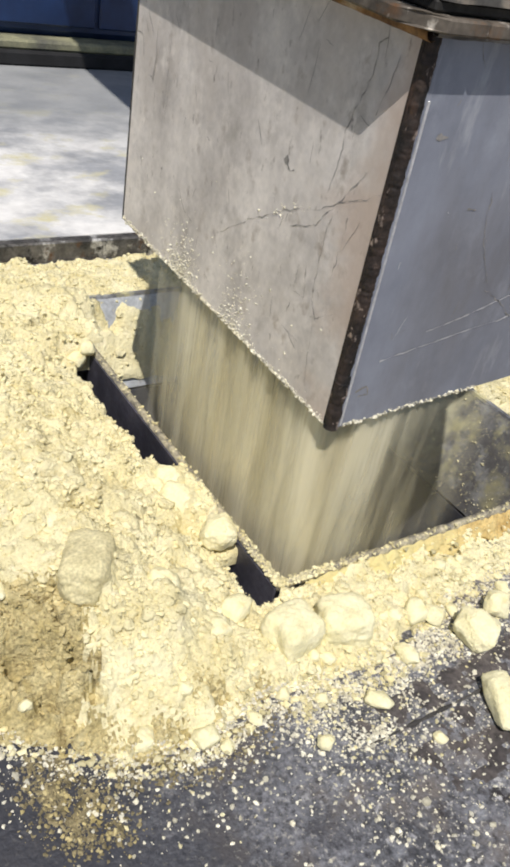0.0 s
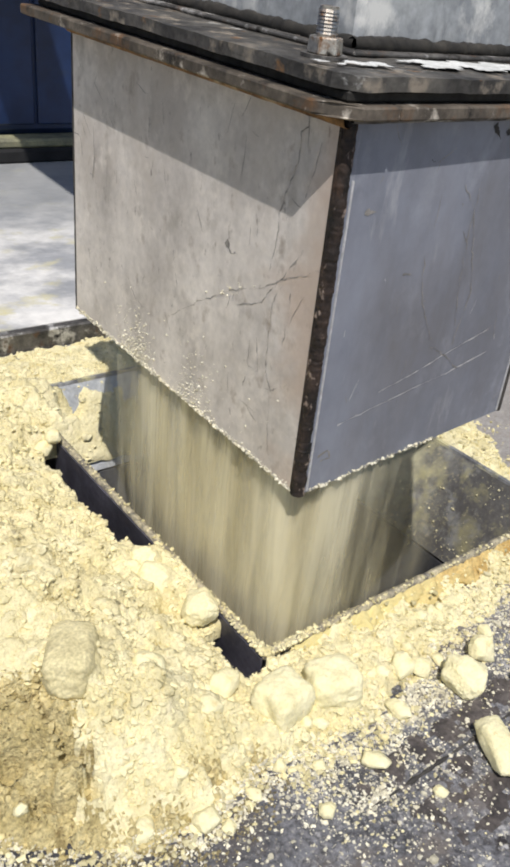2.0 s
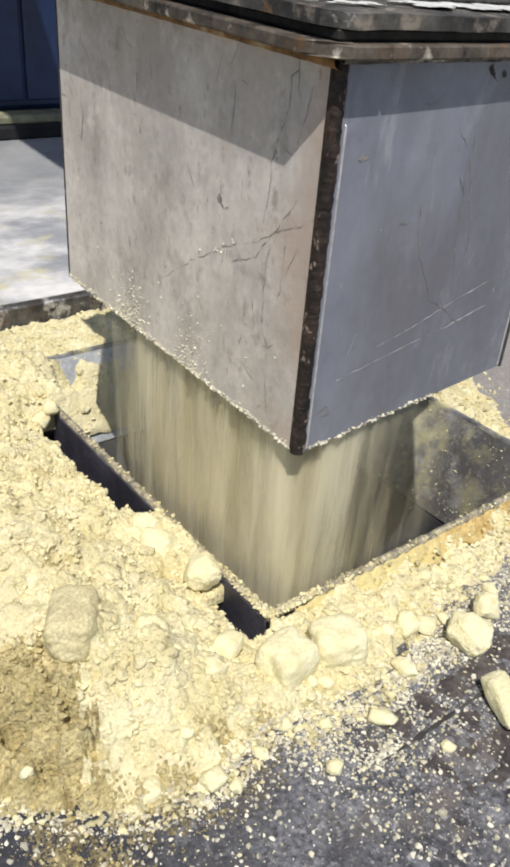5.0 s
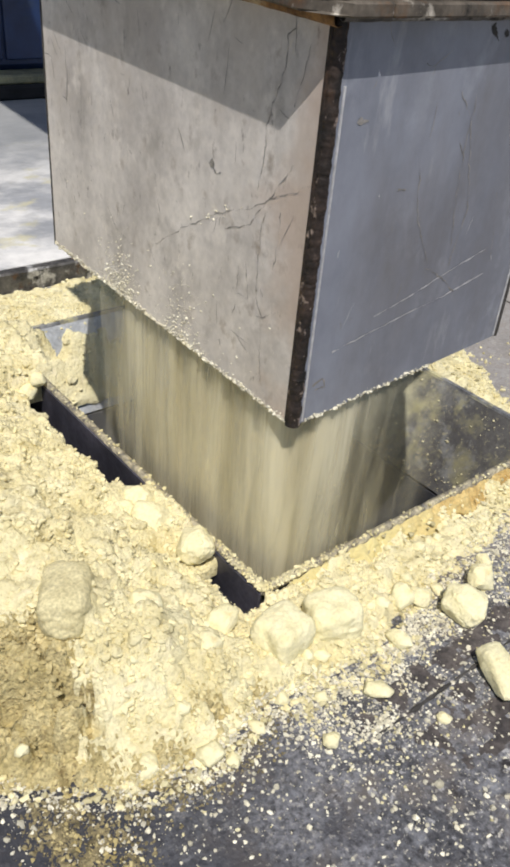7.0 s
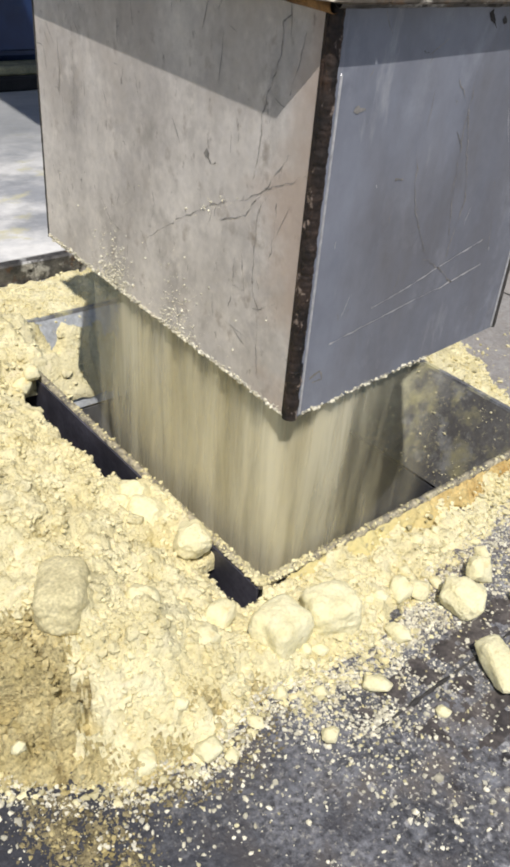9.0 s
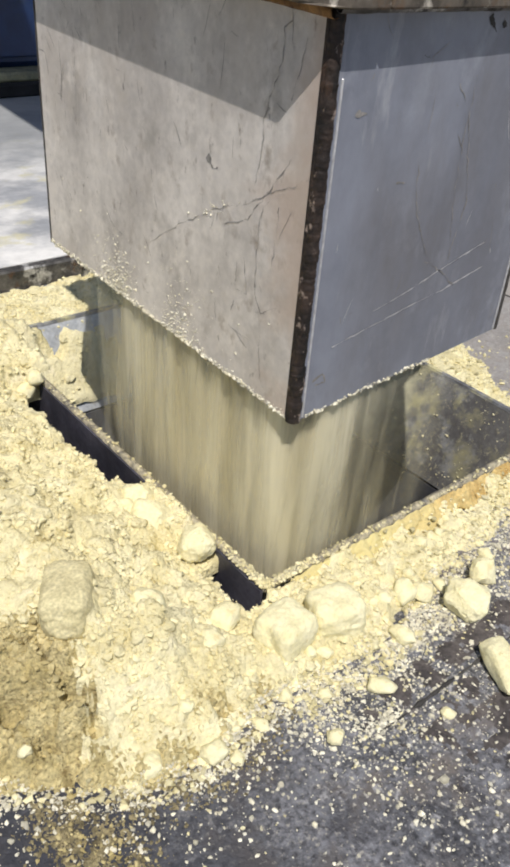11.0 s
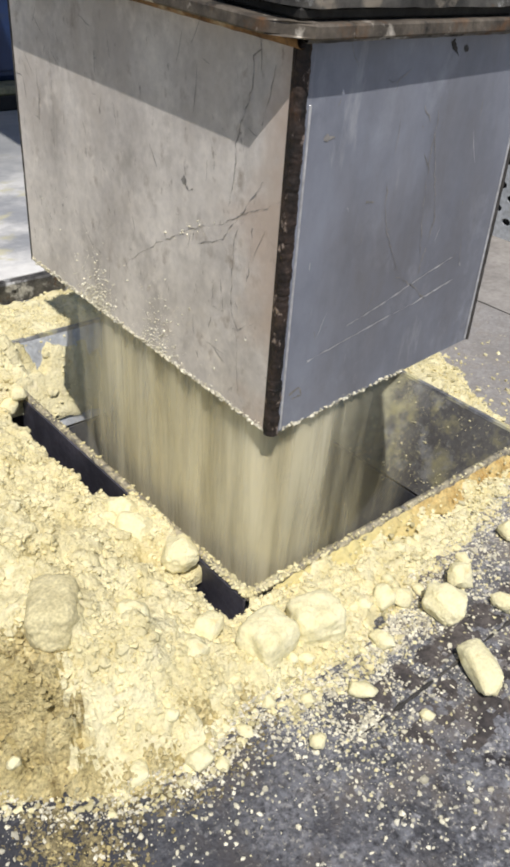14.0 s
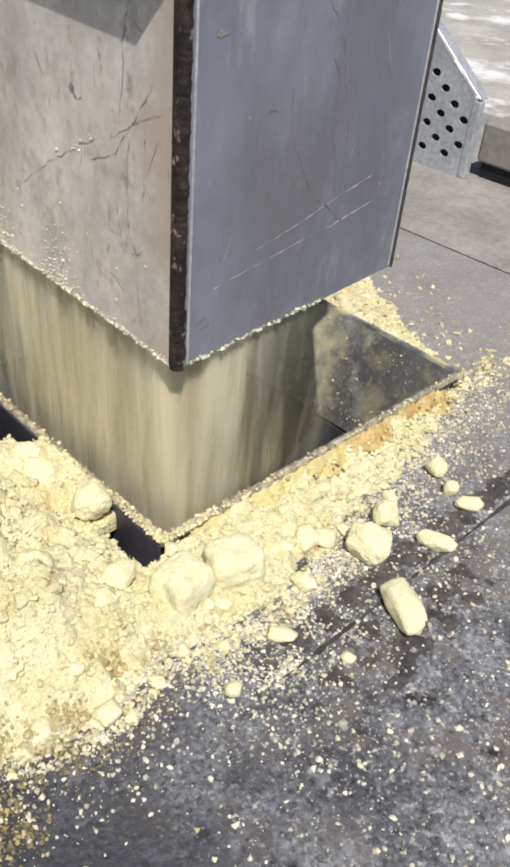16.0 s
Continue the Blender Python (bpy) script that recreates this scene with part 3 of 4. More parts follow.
for b in (prism(((-0.0196, 0.344), (-0.0201, 0.0072), (-0.0118, -0.0007), (-0.005, -0.0128), (0.020, -0.0127), (0.020, 0.344)), ZT, FZ, 0.001),
          prism(((CW - 0.02, -0.0107), (CW + 0.012, -0.0104), (CW + 0.012, 0.344), (CW - 0.02, 0.344)), ZT, FZ, 0.001),
          prism(((0.0205, -0.0127), (CW - 0.0205, -0.0107), (CW - 0.0205, 0.02), (0.0205, 0.02)), ZT, FZ, 0.001),
          prism(((0.0205, 0.3), (CW - 0.0205, 0.3), (CW - 0.0205, 0.344), (0.0205, 0.344)), ZT, FZ, 0.001)):
    part("flange_bar", b, RUSTY, chute, "rust-edged lower flange bar")

duct = ground_thing("upper_duct", "grey steel duct with a bolted flange above the chute", "duct", at=(0, 0, 0.3460))
# set back and black, so that it stands in for the dark open gap
part("gasket", box(-0.008, -0.0045, 0.3460, CW + 0.006, 0.338, 0.3510, 0.001), GASKET, duct, "black oily gasket, its black standing in for the shade of the flange gap")


def worn_plate(x0, y0, z0, x1, y1, z1):
    bm = box(x0, y0, z0, x1, y1, z1)
    bmesh.ops.subdivide_edges(bm, edges=bm.edges[:], cuts=30, use_grid_fill=True)
    for v in bm.verts:
        # the front corner is clipped
        over = max(0.0, 0.012 - (v.co.x - x0) - (v.co.y - y0))
        v.co += Vector((over / 2, over / 2, 0))
        v.co += Vector((fbm(v.co.y * 40, v.co.z * 40, 2), fbm(v.co.x * 40, v.co.z * 40, 7), fbm(v.co.x * 30, v.co.y * 30, 5))) * 0.0009
    return bm


part("flange_plate", worn_plate(-0.014, -0.009, 0.3512, CW + 0.016, 0.343, 0.3578), FLANGE_TOP, duct, "thick weathered upper flange with bright worn edges", False)
part("duct_wall", box(0.055, 0.062, 0.3572, CW + 0.010, 0.30, 0.80, 0.004), DUCT, duct, "grey duct wall with pale smears")
part("duct_foot", box(0.043, 0.050, 0.3578, CW + 0.012, 0.312, 0.3606, 0.001), FLANGE, duct, "dark foot of the duct")
bead(((0.050, 0.060, 0.3630), (CW + 0.012, 0.060, 0.3630)), 0.0040, GASKET, "foot_weld", duct, "black weld at the foot of the duct", 0.35).location = (0, 0, -0.3460)
bead(((0.053, 0.060, 0.3630), (0.053, 0.300, 0.3630)), 0.0040, GASKET, "foot_weld", duct, "black weld at the foot of the duct", 0.35).location = (0, 0, -0.3460)
# unseen arm, added to carry the duct; it also shades the floor behind
bm = bmesh.new()
hexa(bm, ((0.055, 0.062, 0.80), (CW + 0.010, 0.062, 0.80), (CW + 0.010, 0.30, 0.80), (0.055, 0.30, 0.80)),
     ((0.075, 1.45, 1.20), (0.175, 1.45, 1.20), (0.175, 1.45, 1.05), (0.075, 1.45, 1.05)))
part("duct_arm", bm, DUCT, duct)


def bolt(x, y, z):
    b = bmesh.new()
    bmesh.ops.create_cone(b, cap_ends=True, segments=18, radius1=0.0052, radius2=0.0048, depth=0.020, matrix=Matrix.Translation((x, y, z + 0.013)))
    for k in range(7):
        bmesh.ops.create_cone(b, cap_ends=False, segments=18, radius1=0.0056, radius2=0.0050, depth=0.0014,
                              matrix=Matrix.Translation((x, y, z + 0.0115 + 0.0016 * k)))
    stem = part("bolt", b, BOLT, duct, "bright zinc bolt standing in the flange")
    b = bmesh.new()
    bmesh.ops.create_cone(b, cap_ends=True, segments=6, radius1=0.0095, radius2=0.0088, depth=0.008, matrix=Matrix.Translation((x, y, z + 0.0056)))
    bmesh.ops.bevel(b, geom=b.edges[:], offset=0.0007, segments=1, affect="EDGES")
    nut = part("nut", b, BOLT, stem)
    b = bmesh.new()
    bmesh.ops.create_cone(b, cap_ends=True, segments=24, radius1=0.012, radius2=0.012, depth=0.0016, matrix=Matrix.Translation((x, y, z + 0.0008)))
    washer = part("washer", b, FLANGE, stem)
    nut.location = washer.location = (0, 0, 0)
    return stem


for bx, by in ((0.016, 0.043), (CW - 0.02, 0.018), (0.018, 0.32), (CW - 0.02, 0.32)):
    bolt(bx, by, 0.3580)

# the flange and all that is bolted on it slope up a little towards the far side
for ob in [o for o in (*chute.children, *duct.children_recursive) if o.name.split(".")[0] in ("flange_bar", "flange_weld") or o.parent != chute]:
    for v in ob.data.vertices:
        v.co.z += RISE * v.co.y

# ---- blue machine behind ----
machine = ground_thing("blue_machine", "dark blue painted machine on a black base with a dusty sill", "machine", at=(0, 1.8, 0.009))
part("base", box(-1.5, 1.36, 0.0092, 1.6, 2.6, 0.036, 0.004), BLACK, machine, "black base rail")
part("sill", box(-1.5, 1.372, 0.0362, 1.6, 2.6, 0.054, 0.004), SILL, machine, "dusty sill with yellow powder")
part("body", box(-1.5, 1.42, 0.0542, 1.6, 2.6, 1.35, 0.012), BLUE, machine)
part("door_panel", box(-0.55, 1.412, 0.075, 0.44, 1.4195, 0.9, 0.003), BLUE, machine, "slightly lighter blue panel")
part("door_panel", box(0.448, 1.412, 0.075, 1.3, 1.4195, 0.9, 0.003), BLUE, machine)

# ---- perforated tray at the back ----
tray = ground_thing("cable_tray", "perforated galvanised steel tray end standing on the floor plate", "cable tray", at=(0.82, 0.36, GZ - 0.002))
bm = bmesh.new()
cells_y, cells_z = 9, 7
y0, z0, cy, cz = 0.340, GZ - 0.0018, 0.0205, 0.0175


def top_at(y):
    return 0.094 + (y - 0.336) * 0.79


def perf_cell(bm, ya, za, yb, zb, hole):
    pts = [(0.82, ya, za), (0.82, yb, za), (0.82, yb, zb), (0.82, ya, zb)]
    outer = [bm.verts.new(p) for p in pts]
    if not hole:
        bm.faces.new(outer)
        return
    cyy, czz = (ya + yb) / 2, (za + zb) / 2
    ring, inner = [], []
    for k in range(8):
        a = math.pi / 4 * k + math.pi / 8
        dy, dz = 0.0082 * math.cos(a), 0.0056 * math.sin(a)
        ring.append(bm.verts.new((0.82, cyy + dy, czz + dz)))
        inner.append(bm.verts.new((0.823, cyy + dy, czz + dz)))
    # corners: 0 low-a, 1 low-b, 2 high-b, 3 high-a; ring starts at +y
    spans = ((1, 2, (7, 0)), (2, 3, (1, 2)), (3, 0, (3, 4)), (0, 1, (5, 6)))
    for a, b, (r0, r1) in spans:
        bm.faces.new((outer[a], outer[b], ring[r1], ring[r0]))
    for c, (r0, r1) in ((1, (6, 7)), (2, (0, 1)), (3, (2, 3)), (0, (4, 5))):
        bm.faces.new((outer[c], ring[r1], ring[r0]))
    for k in range(8):
        bm.faces.new((ring[k], ring[(k + 1) % 8], inner[(k + 1) % 8], inner[k]))


for i in range(cells_y):
    for j in range(20):
        ya, za = y0 + i * cy, z0 + j * cz
        zt = top_at(ya)
        if za + cz < zt and j < 11:
            perf_cell(bm, ya, za, ya + cy, za + cz, j > 0 and (i + j) % 2 == 0)
        else:
            v = [bm.verts.new(p) for p in ((0.82, ya, za), (0.82, ya + cy, za), (0.82, ya + cy, min(top_at(ya + cy), 0.21)), (0.82, ya, min(zt, 0.21)))]
            bm.faces.new(v)
            break
part("perforated_web", bm, GALV, tray, "web with oblong holes")
# black plate behind the holes paints the shaded inside
part("backing", slab(((0.8262, 0.340, z0), (0.8262, 0.5245, z0), (0.8262, 0.5245, 0.2), (0.8262, 0.340, 0.09)), (0.0015, 0, 0)), BLACK, tray, "black plate behind the holes, standing in for the shade inside the tray")
part("lip", slab(((0.8185, 0.328, z0), (0.8185, 0.3398, z0), (0.8185, 0.3398, 0.092), (0.8185, 0.328, 0.09)), (0.014, 0, 0), 0.001), GALV, tray)
part("top_lip", slab(((0.8185, 0.330, 0.0925), (0.8185, 0.523, 0.2445), (0.8185, 0.523, 0.2475), (0.8185, 0.330, 0.0955)), (0.022, 0, 0), 0.0008), EDGE, tray, "bright folded lip")
rail = ground_thing("floor_rail", "low grey-brown steel channel lying on the floor", "rail", at=(0.9, 0.2, GZ - 0.002))
part("channel", box(0.845, -0.3, 0.004, 1.02, 0.330, 0.062, 0.004), FAR_PLATE, rail)
part("foot", box(0.850, -0.3, GZ - 0.002, 0.872, 0.322, 0.0038, 0.001), BLACK, rail, "dark foot of the channel")



def crust_patch(name, x0, y0, x1, y1, z, high, seed, material, parent=None, label="", cells=70, hole=0.0):
    """A thin uneven crust with a ragged outline on a flat support."""
    bm = bmesh.new()
    nx = cells
    ny = max(6, int(cells * (y1 - y0) / (x1 - x0)))
    grid = {}
    for i in range(nx + 1):
        for j in range(ny + 1):
            u, v = i / nx, j / ny
            x, y = x0 + (x1 - x0) * u, y0 + (y1 - y0) * v
            body = 1 - max(abs(2 * u - 1) ** 3, abs(2 * v - 1) ** 2) + 0.9 * fbm(x * 70, y * 70, seed) - hole
            if body > 0.30:
                grid[i, j] = bm.verts.new((x, y, z + high * min(1.0, 0.1 + body - 0.30) * (0.7 + 0.6 * fbm(x * 220, y * 220, seed + 5, 3))))
    for i in range(nx):
        for j in range(ny):
            q = [grid.get(k) for k in ((i, j), (i + 1, j), (i + 1, j + 1), (i, j + 1))]
            if all(q):
                bm.faces.new(q)
    bmesh.ops.delete(bm, geom=[v for v in bm.verts if not v.link_faces], context="VERTS")
    ob = part(name, bm, material, parent, label, True)
    ob["kind"] = "stuff"
    return ob


SMEAR_WHITE = mat("white_dried_smear", (0.52, 0.53, 0.52), (0.72, 0.73, 0.72), 60, rough=(0.6, 0.9), grain=300, grain_amount=0.25, bump=0.3)
GRIME = mat("brown_grime", (0.045, 0.039, 0.039), (0.125, 0.108, 0.10), 60, rough=(0.6, 0.85), grain=300, grain_amount=0.5, bump=0.6, bump_scale=240)
for x0, y0, x1, y1, seed, cells, hole in ((0.050, 0.008, 0.190, 0.040, 3, 70, 0.0), (-0.008, 0.008, 0.040, 0.030, 8, 40, 0.35)):
    smear = crust_patch("white_smear", x0, y0, x1, y1, 0.3592, 0.0005, seed, SMEAR_WHITE, duct, "white dried smear on the flange", cells, hole)
    smear.location = (0, 0, -0.3460)
    for v in smear.data.vertices:
        v.co.z += RISE * v.co.y
tagged(crust_patch("grime_smear", -0.030, -0.1185, 0.320, -0.094, GZ + 0.0001, 0.0012, 12, GRIME, None, "", 220, 0.08), "dark brown grime caked beside the joint of the plates", "grime", kind="stuff")
tagged(crust_patch("grime_smear", -0.02, -0.175, 0.17, -0.124, GZ + 0.0001, 0.0006, 35, GRIME, None, "", 150, 0.45), "dark grime patches on the floor plate", "grime", kind="stuff")
tagged(crust_patch("grime_smear", 0.02, -0.142, 0.10, -0.121, GZ + 0.0001, 0.0008, 29, GRIME, None, "", 80, 0.45), "dark grime streak on the floor plate", "grime", kind="stuff")
# ---- the powder ----
def line_at(table, v):
    for (a, p), (b, q) in zip(table, table[1:]):
        if v <= b:
            return p + (q - p) * max(0.0, (v - a) / (b - a))
    return table[-1][1]


FRONT = ((-0.60, 0.07), (-0.30, 0.010), (-0.207, -0.027), (-0.195, -0.037), (-0.18, -0.050), (-0.155, -0.066), (-0.14, -0.072), (-0.101, -0.079), (-0.086, -0.074), (-0.06, -0.066), (-0.044, -0.070), (0.0, -0.074),
         (0.05, -0.068), (0.09, -0.056), (0.18, -0.046), (0.26, -0.028), (0.31, -0.008), (0.40, -0.004))
SLIT = ((-0.009, 0.02), (-0.006, -0.031), (0.037, -0.031), (0.042, -0.013), (0.061, -0.012), (0.063, -0.021), (0.069, -0.021), (0.072, -0.012),
        (0.136, -0.013), (0.144, -0.021), (0.165, -0.034), (0.25, -0.036), (0.30, -0.034), (0.3155, -0.032), (0.318, 0.05))


def clods(x, y, size, seed):
    """Rounded clods, side by side."""
    d, _ = noise.voronoi(Vector((x / size, y / size, seed)))
    return max(0.0, 0.55 - d[0])


CLEFTS = ((-0.188, -0.001, -0.180, -0.005), (-0.180, -0.005, -0.171, -0.006), (-0.158, -0.017, -0.150, -0.024), (-0.155, -0.033, -0.154, -0.036), (-0.169, -0.039, -0.167, -0.041),
          (-0.138, 0.096, -0.128, 0.098), (-0.056, 0.355, -0.036, 0.363))


def off_line(x, y, ax, ay, bx, by):
    dx, dy = bx - ax, by - ay
    k = min(1.0, max(0.0, ((x - ax) * dx + (y - ay) * dy) / (dx * dx + dy * dy)))
    return math.hypot(x - ax - k * dx, y - ay - k * dy)


def powder(x, y):
    """Height of the powder's surface, or None where there is none."""
    wob = 0.010 * fbm(x * 38, y * 38, 1) + 0.004 * fbm(x * 150, y * 150, 2, 3)
    n1 = fbm(x * 24, y * 24, 11)
    n2 = fbm(x * 75, y * 75, 5, 4)
    n3 = fbm(x * 260, y * 260, 9, 3)
    cl = 0.012 * clods(x + 0.004 * n2, y, 0.021, 3.3) * smooth01(n1, -0.25, 0.35) + 0.0062 * clods(x, y + 0.002 * n2, 0.0095, 8.1)
    crack = max(0.0, 1 - 16 * abs(fbm(x * 26 + 4, y * 26, 51, 4))) * smooth01(fbm(x * 12, y * 12, 77, 2), -0.1, 0.25)
    rough = 0.0088 * n1 + 0.0036 * n2 - 0.007 * crack + 0.0005 * n3 + cl
    din = y - line_at(FRONT, x) + wob
    crusty = smooth01(-0.128 - x - 0.4 * max(0.0, 0.012 - y) + 0.01 * n2, 0.0, 0.02) * smooth01(0.045 - y, 0.0, 0.03)
    split = max(0.0, 1 - 11 * abs(fbm(x * 19 + 2, y * 19, 33, 5)))
    rough += crusty * (0.007 * fbm(x * 48, y * 48, 83, 3) - 0.010 * split)
    in_mouth = HX0 + 0.001 < x < HX1 + 0.001 and HY0 - 0.001 < y < HY1 - 0.002
    if x <= HX0 - 0.0005 or (y > 0.318 and x < 0.0):
        if y > HY0 - 0.004 and y < 0.325 and x > line_at(SLIT, y) + 0.0035 * n2:
            return None
        t = max(0.0, -0.026 - x)
        top = -0.007 + 0.011 * smooth01(y, 0.070, 0.082) * (1 - smooth01(y, 0.125, 0.145)) + 0.50 * min(max(0.0, t - 0.006), 0.10) - 0.05 * max(0.0, t - 0.11)
        top *= 1 - 0.35 * smooth01(y, 0.22, 0.40)
        if y > 0.318:
            top = max(top, 0.013)
        top *= 1 - smooth01(y, 0.41, 0.53)
        top -= 0.010 * smooth01(y, 0.42, 0.54)
        # a dip where the old crust broke away
        rim = -0.138 - 0.40 * max(0.0, 0.012 - y) + 0.006 * n2
        top -= 0.009 * smooth01(rim - x, -0.003, 0.006) * smooth01(0.03 - y, 0.0, 0.02)
        hollow = 0.0
        for ax, ay, bx, by in CLEFTS:
            hollow = max(hollow, 0.034 * smooth01(1 - off_line(x, y + 0.003 * n2, ax, ay, bx, by) / 0.0065, 0.0, 0.7))
        h = min(top, GZ + 0.72 * din) if din > 0 else GZ + din
        k = smooth01(din, 0.0, 0.02)
        k *= 0.25 + 0.75 * smooth01(t, 0.008, 0.035) if y < 0.32 else 1.0
        h += rough * (0.35 + 0.65 * k)
        return max(h - hollow, min(h, GZ + 0.005)) if hollow else h
    if in_mouth:
        # powder that slid down over the far sloping plate
        plate = -0.003 - 0.080 * (HY1 - 0.0055 - y) / (LEDGE - 0.0055)
        down = (HY1 - 0.0055 - y) / (LEDGE - 0.0055)
        if 0.0 < down < 0.98 and x < 0.135:
            thick = 0.014 * (1 - smooth01(x + 0.02 * n2, 0.080 + 0.024 * down, 0.108 + 0.026 * down)) * smooth01(down + 0.22 * n1, 0.16, 0.42)
            thick = max(thick, 0.020 * (1 - smooth01(x + 0.012 * n2, 0.015, 0.045)))
            h = plate + thick - 0.0015 + 0.35 * rough * smooth01(thick, 0.0, 0.01)
            return h if h > plate - 0.0025 and x > HX0 + T + 0.001 + IN * max(0.0, -h) / 0.13 else None
        return None
    if y < HY0:
        cap = 0.0145 - 0.0105 * smooth01(x, 0.03, 0.11)
        h = GZ + min(0.85 * din, cap) if din > 0 else GZ + din
        return h + rough * (0.3 + 0.55 * smooth01(din, 0, 0.015))
    if x >= HX1:
        edge = 0.335 + 0.105 * smooth01(y, 0.0, 0.24) + 1.3 * wob
        d = min(edge - x, y - 0.015)
        return GZ + min(0.5 * d, 0.013) + 0.55 * rough * smooth01(d, -0.005, 0.01)
    if y >= HY1 - 0.002:
        d = min(0.26 - x, 0.60 - y) + wob
        return GZ + min(0.8 * d, 0.013 - 0.012 * smooth01(y, 0.47, 0.535)) + 0.6 * rough
    return None


STEP = 0.0017
GX0, GY0, NX, NY = -0.44, -0.125, 520, 392
heights = {}
for i in range(NX):
    for j in range(NY):
        x, y = GX0 + i * STEP, GY0 + j * STEP
        if y > 0.5395 or (x > 0.13 and HY0 < y < HY1 and x < HX1) or (y < -0.10 and x > 0.1) or (x > 0.47):
            continue
        h = powder(x, y)
        floor_z = -0.2 if (HX0 < x < HX1 and HY0 < y < HY1) else GZ - 0.003
        if h is not None and h > floor_z:
            heights[i, j] = h
index, verts, faces = {}, [], []
for (i, j), h in heights.items():
    index[i, j] = len(verts)
    verts.append((GX0 + i * STEP, GY0 + j * STEP, h))
for (i, j) in heights:
    q = ((i, j), (i + 1, j), (i + 1, j + 1), (i, j + 1))
    if all(c in heights for c in q):
        faces.append([index[c] for c in q])
# walls of the heap, down to the floor, along its open borders
count = {}
for f in faces:
    for a, b in zip(f, f[1:] + f[:1]):
        count[a, b] = 1
skirt = {}
for a, b in list(count):
    if (b, a) not in count:
        for v in (a, b):
            if v not in skirt:
                skirt[v] = len(verts)
                x, y, z = verts[v]
                verts.append((x, y, min(z, GZ) - 0.004 if not (HX0 < x < HX1 and HY0 < y < HY1) else z - 0.006))
        faces.append([b, a, skirt[a], skirt[b]])
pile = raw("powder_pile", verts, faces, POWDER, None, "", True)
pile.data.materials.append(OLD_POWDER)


def old_crust(x, y):
    """Whether the old tan crust lies here."""
    return x + 0.012 * fbm(x * 60, y * 60, 61) < -0.140 - 0.40 * max(0.0, 0.012 - y) and y + 0.02 * fbm(x * 45, y * 45, 66) < 0.018 - 0.35 * (x + 0.142) or (x < -0.055 and y + 0.035 * fbm(x * 50, y * 50, 69) < line_at(FRONT, x) + 0.008)


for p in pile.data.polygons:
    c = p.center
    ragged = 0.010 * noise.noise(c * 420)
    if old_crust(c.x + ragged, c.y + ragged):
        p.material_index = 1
tagged(pile, "pale yellow powder heaped on the floor round the hopper", "powder", kind="stuff")


def surface(x, y):
    """Height of what lies at x, y: powder or plate."""
    key = (round((x - GX0) / STEP), round((y - GY0) / STEP))
    if key in heights:
        return heights[key]
    return GZ - 0.002 if x > 0.58 else GZ


ICO = bmesh.new()
bmesh.ops.create_icosphere(ICO, subdivisions=1, radius=1.0)
ico_v = np.array([v.co[:] for v in ICO.verts])
ico_f = np.array([[v.index for v in f.verts] for f in ICO.faces])
ICO.free()
rng = np.random.default_rng(7)


def scatter(name, places, material, label, parent=None, flat=0.75):
    """Many small uneven grains in one mesh. places: rows of x, y, z, radius."""
    p = np.array(places)
    n = len(p)
    bv, bf = ico_v, ico_f
    v = bv[None] * (1 + 0.32 * rng.standard_normal((n, len(bv), 1)).clip(-1.5, 1.5))
    s = np.stack([rng.uniform(0.7, 1.35, n), rng.uniform(0.7, 1.35, n), rng.uniform(0.55, 1.0, n) * flat / 0.75], 1)
    v = v * s[:, None, :] * p[:, 3][:, None, None]
    a = rng.uniform(0, 6.283, n)
    c, si = np.cos(a)[:, None], np.sin(a)[:, None]
    v = np.stack([v[..., 0] * c - v[..., 1] * si, v[..., 0] * si + v[..., 1] * c, v[..., 2]], 2) + p[:, None, :3]
    f = bf[None] + (np.arange(n) * len(bv))[:, None, None]
    ob = raw(name, v.reshape(-1, 3).tolist(), f.reshape(-1, 3).tolist(), material, parent, "")
    if parent is None:
        tagged(ob, label, "crumbs", kind="stuff")
    else:
        ob["kind"] = "stuff"
    return ob


def grain_size(lo, hi, power=2.6):
    return lo + (hi - lo) * rng.random() ** power


# grains that lie on the heap
fresh, stale = [], []
keys = list(heights)
for k in rng.integers(0, len(keys), 90000):
    i, j = keys[k]
    x, y = GX0 + i * STEP + rng.uniform(-1, 1) * STEP, GY0 + j * STEP + rng.uniform(-1, 1) * STEP
    soft = fbm(x * 30, y * 30, 20)
    if rng.random() < 0.88 * (1 - smooth01(soft, -0.20, 0.30)):
        continue
    if HX0 < x < HX1 and HY0 < y < HY1 and rng.random() < 0.7:
        continue
    r = grain_size(0.0005, 0.0025, 2.7)
    if min(off_line(x, y, *c) for c in CLEFTS) < 0.004:
        continue
    (stale if old_crust(x, y) else fresh).append((x, y, heights[i, j] - 0.05 * r, r))
scatter("powder_granules", fresh, GRANULE, "loose yellow granules lying on the powder heap")
scatter("crust_granules", stale, OLD_CRUMB, "loose tan granules lying on the old crust")

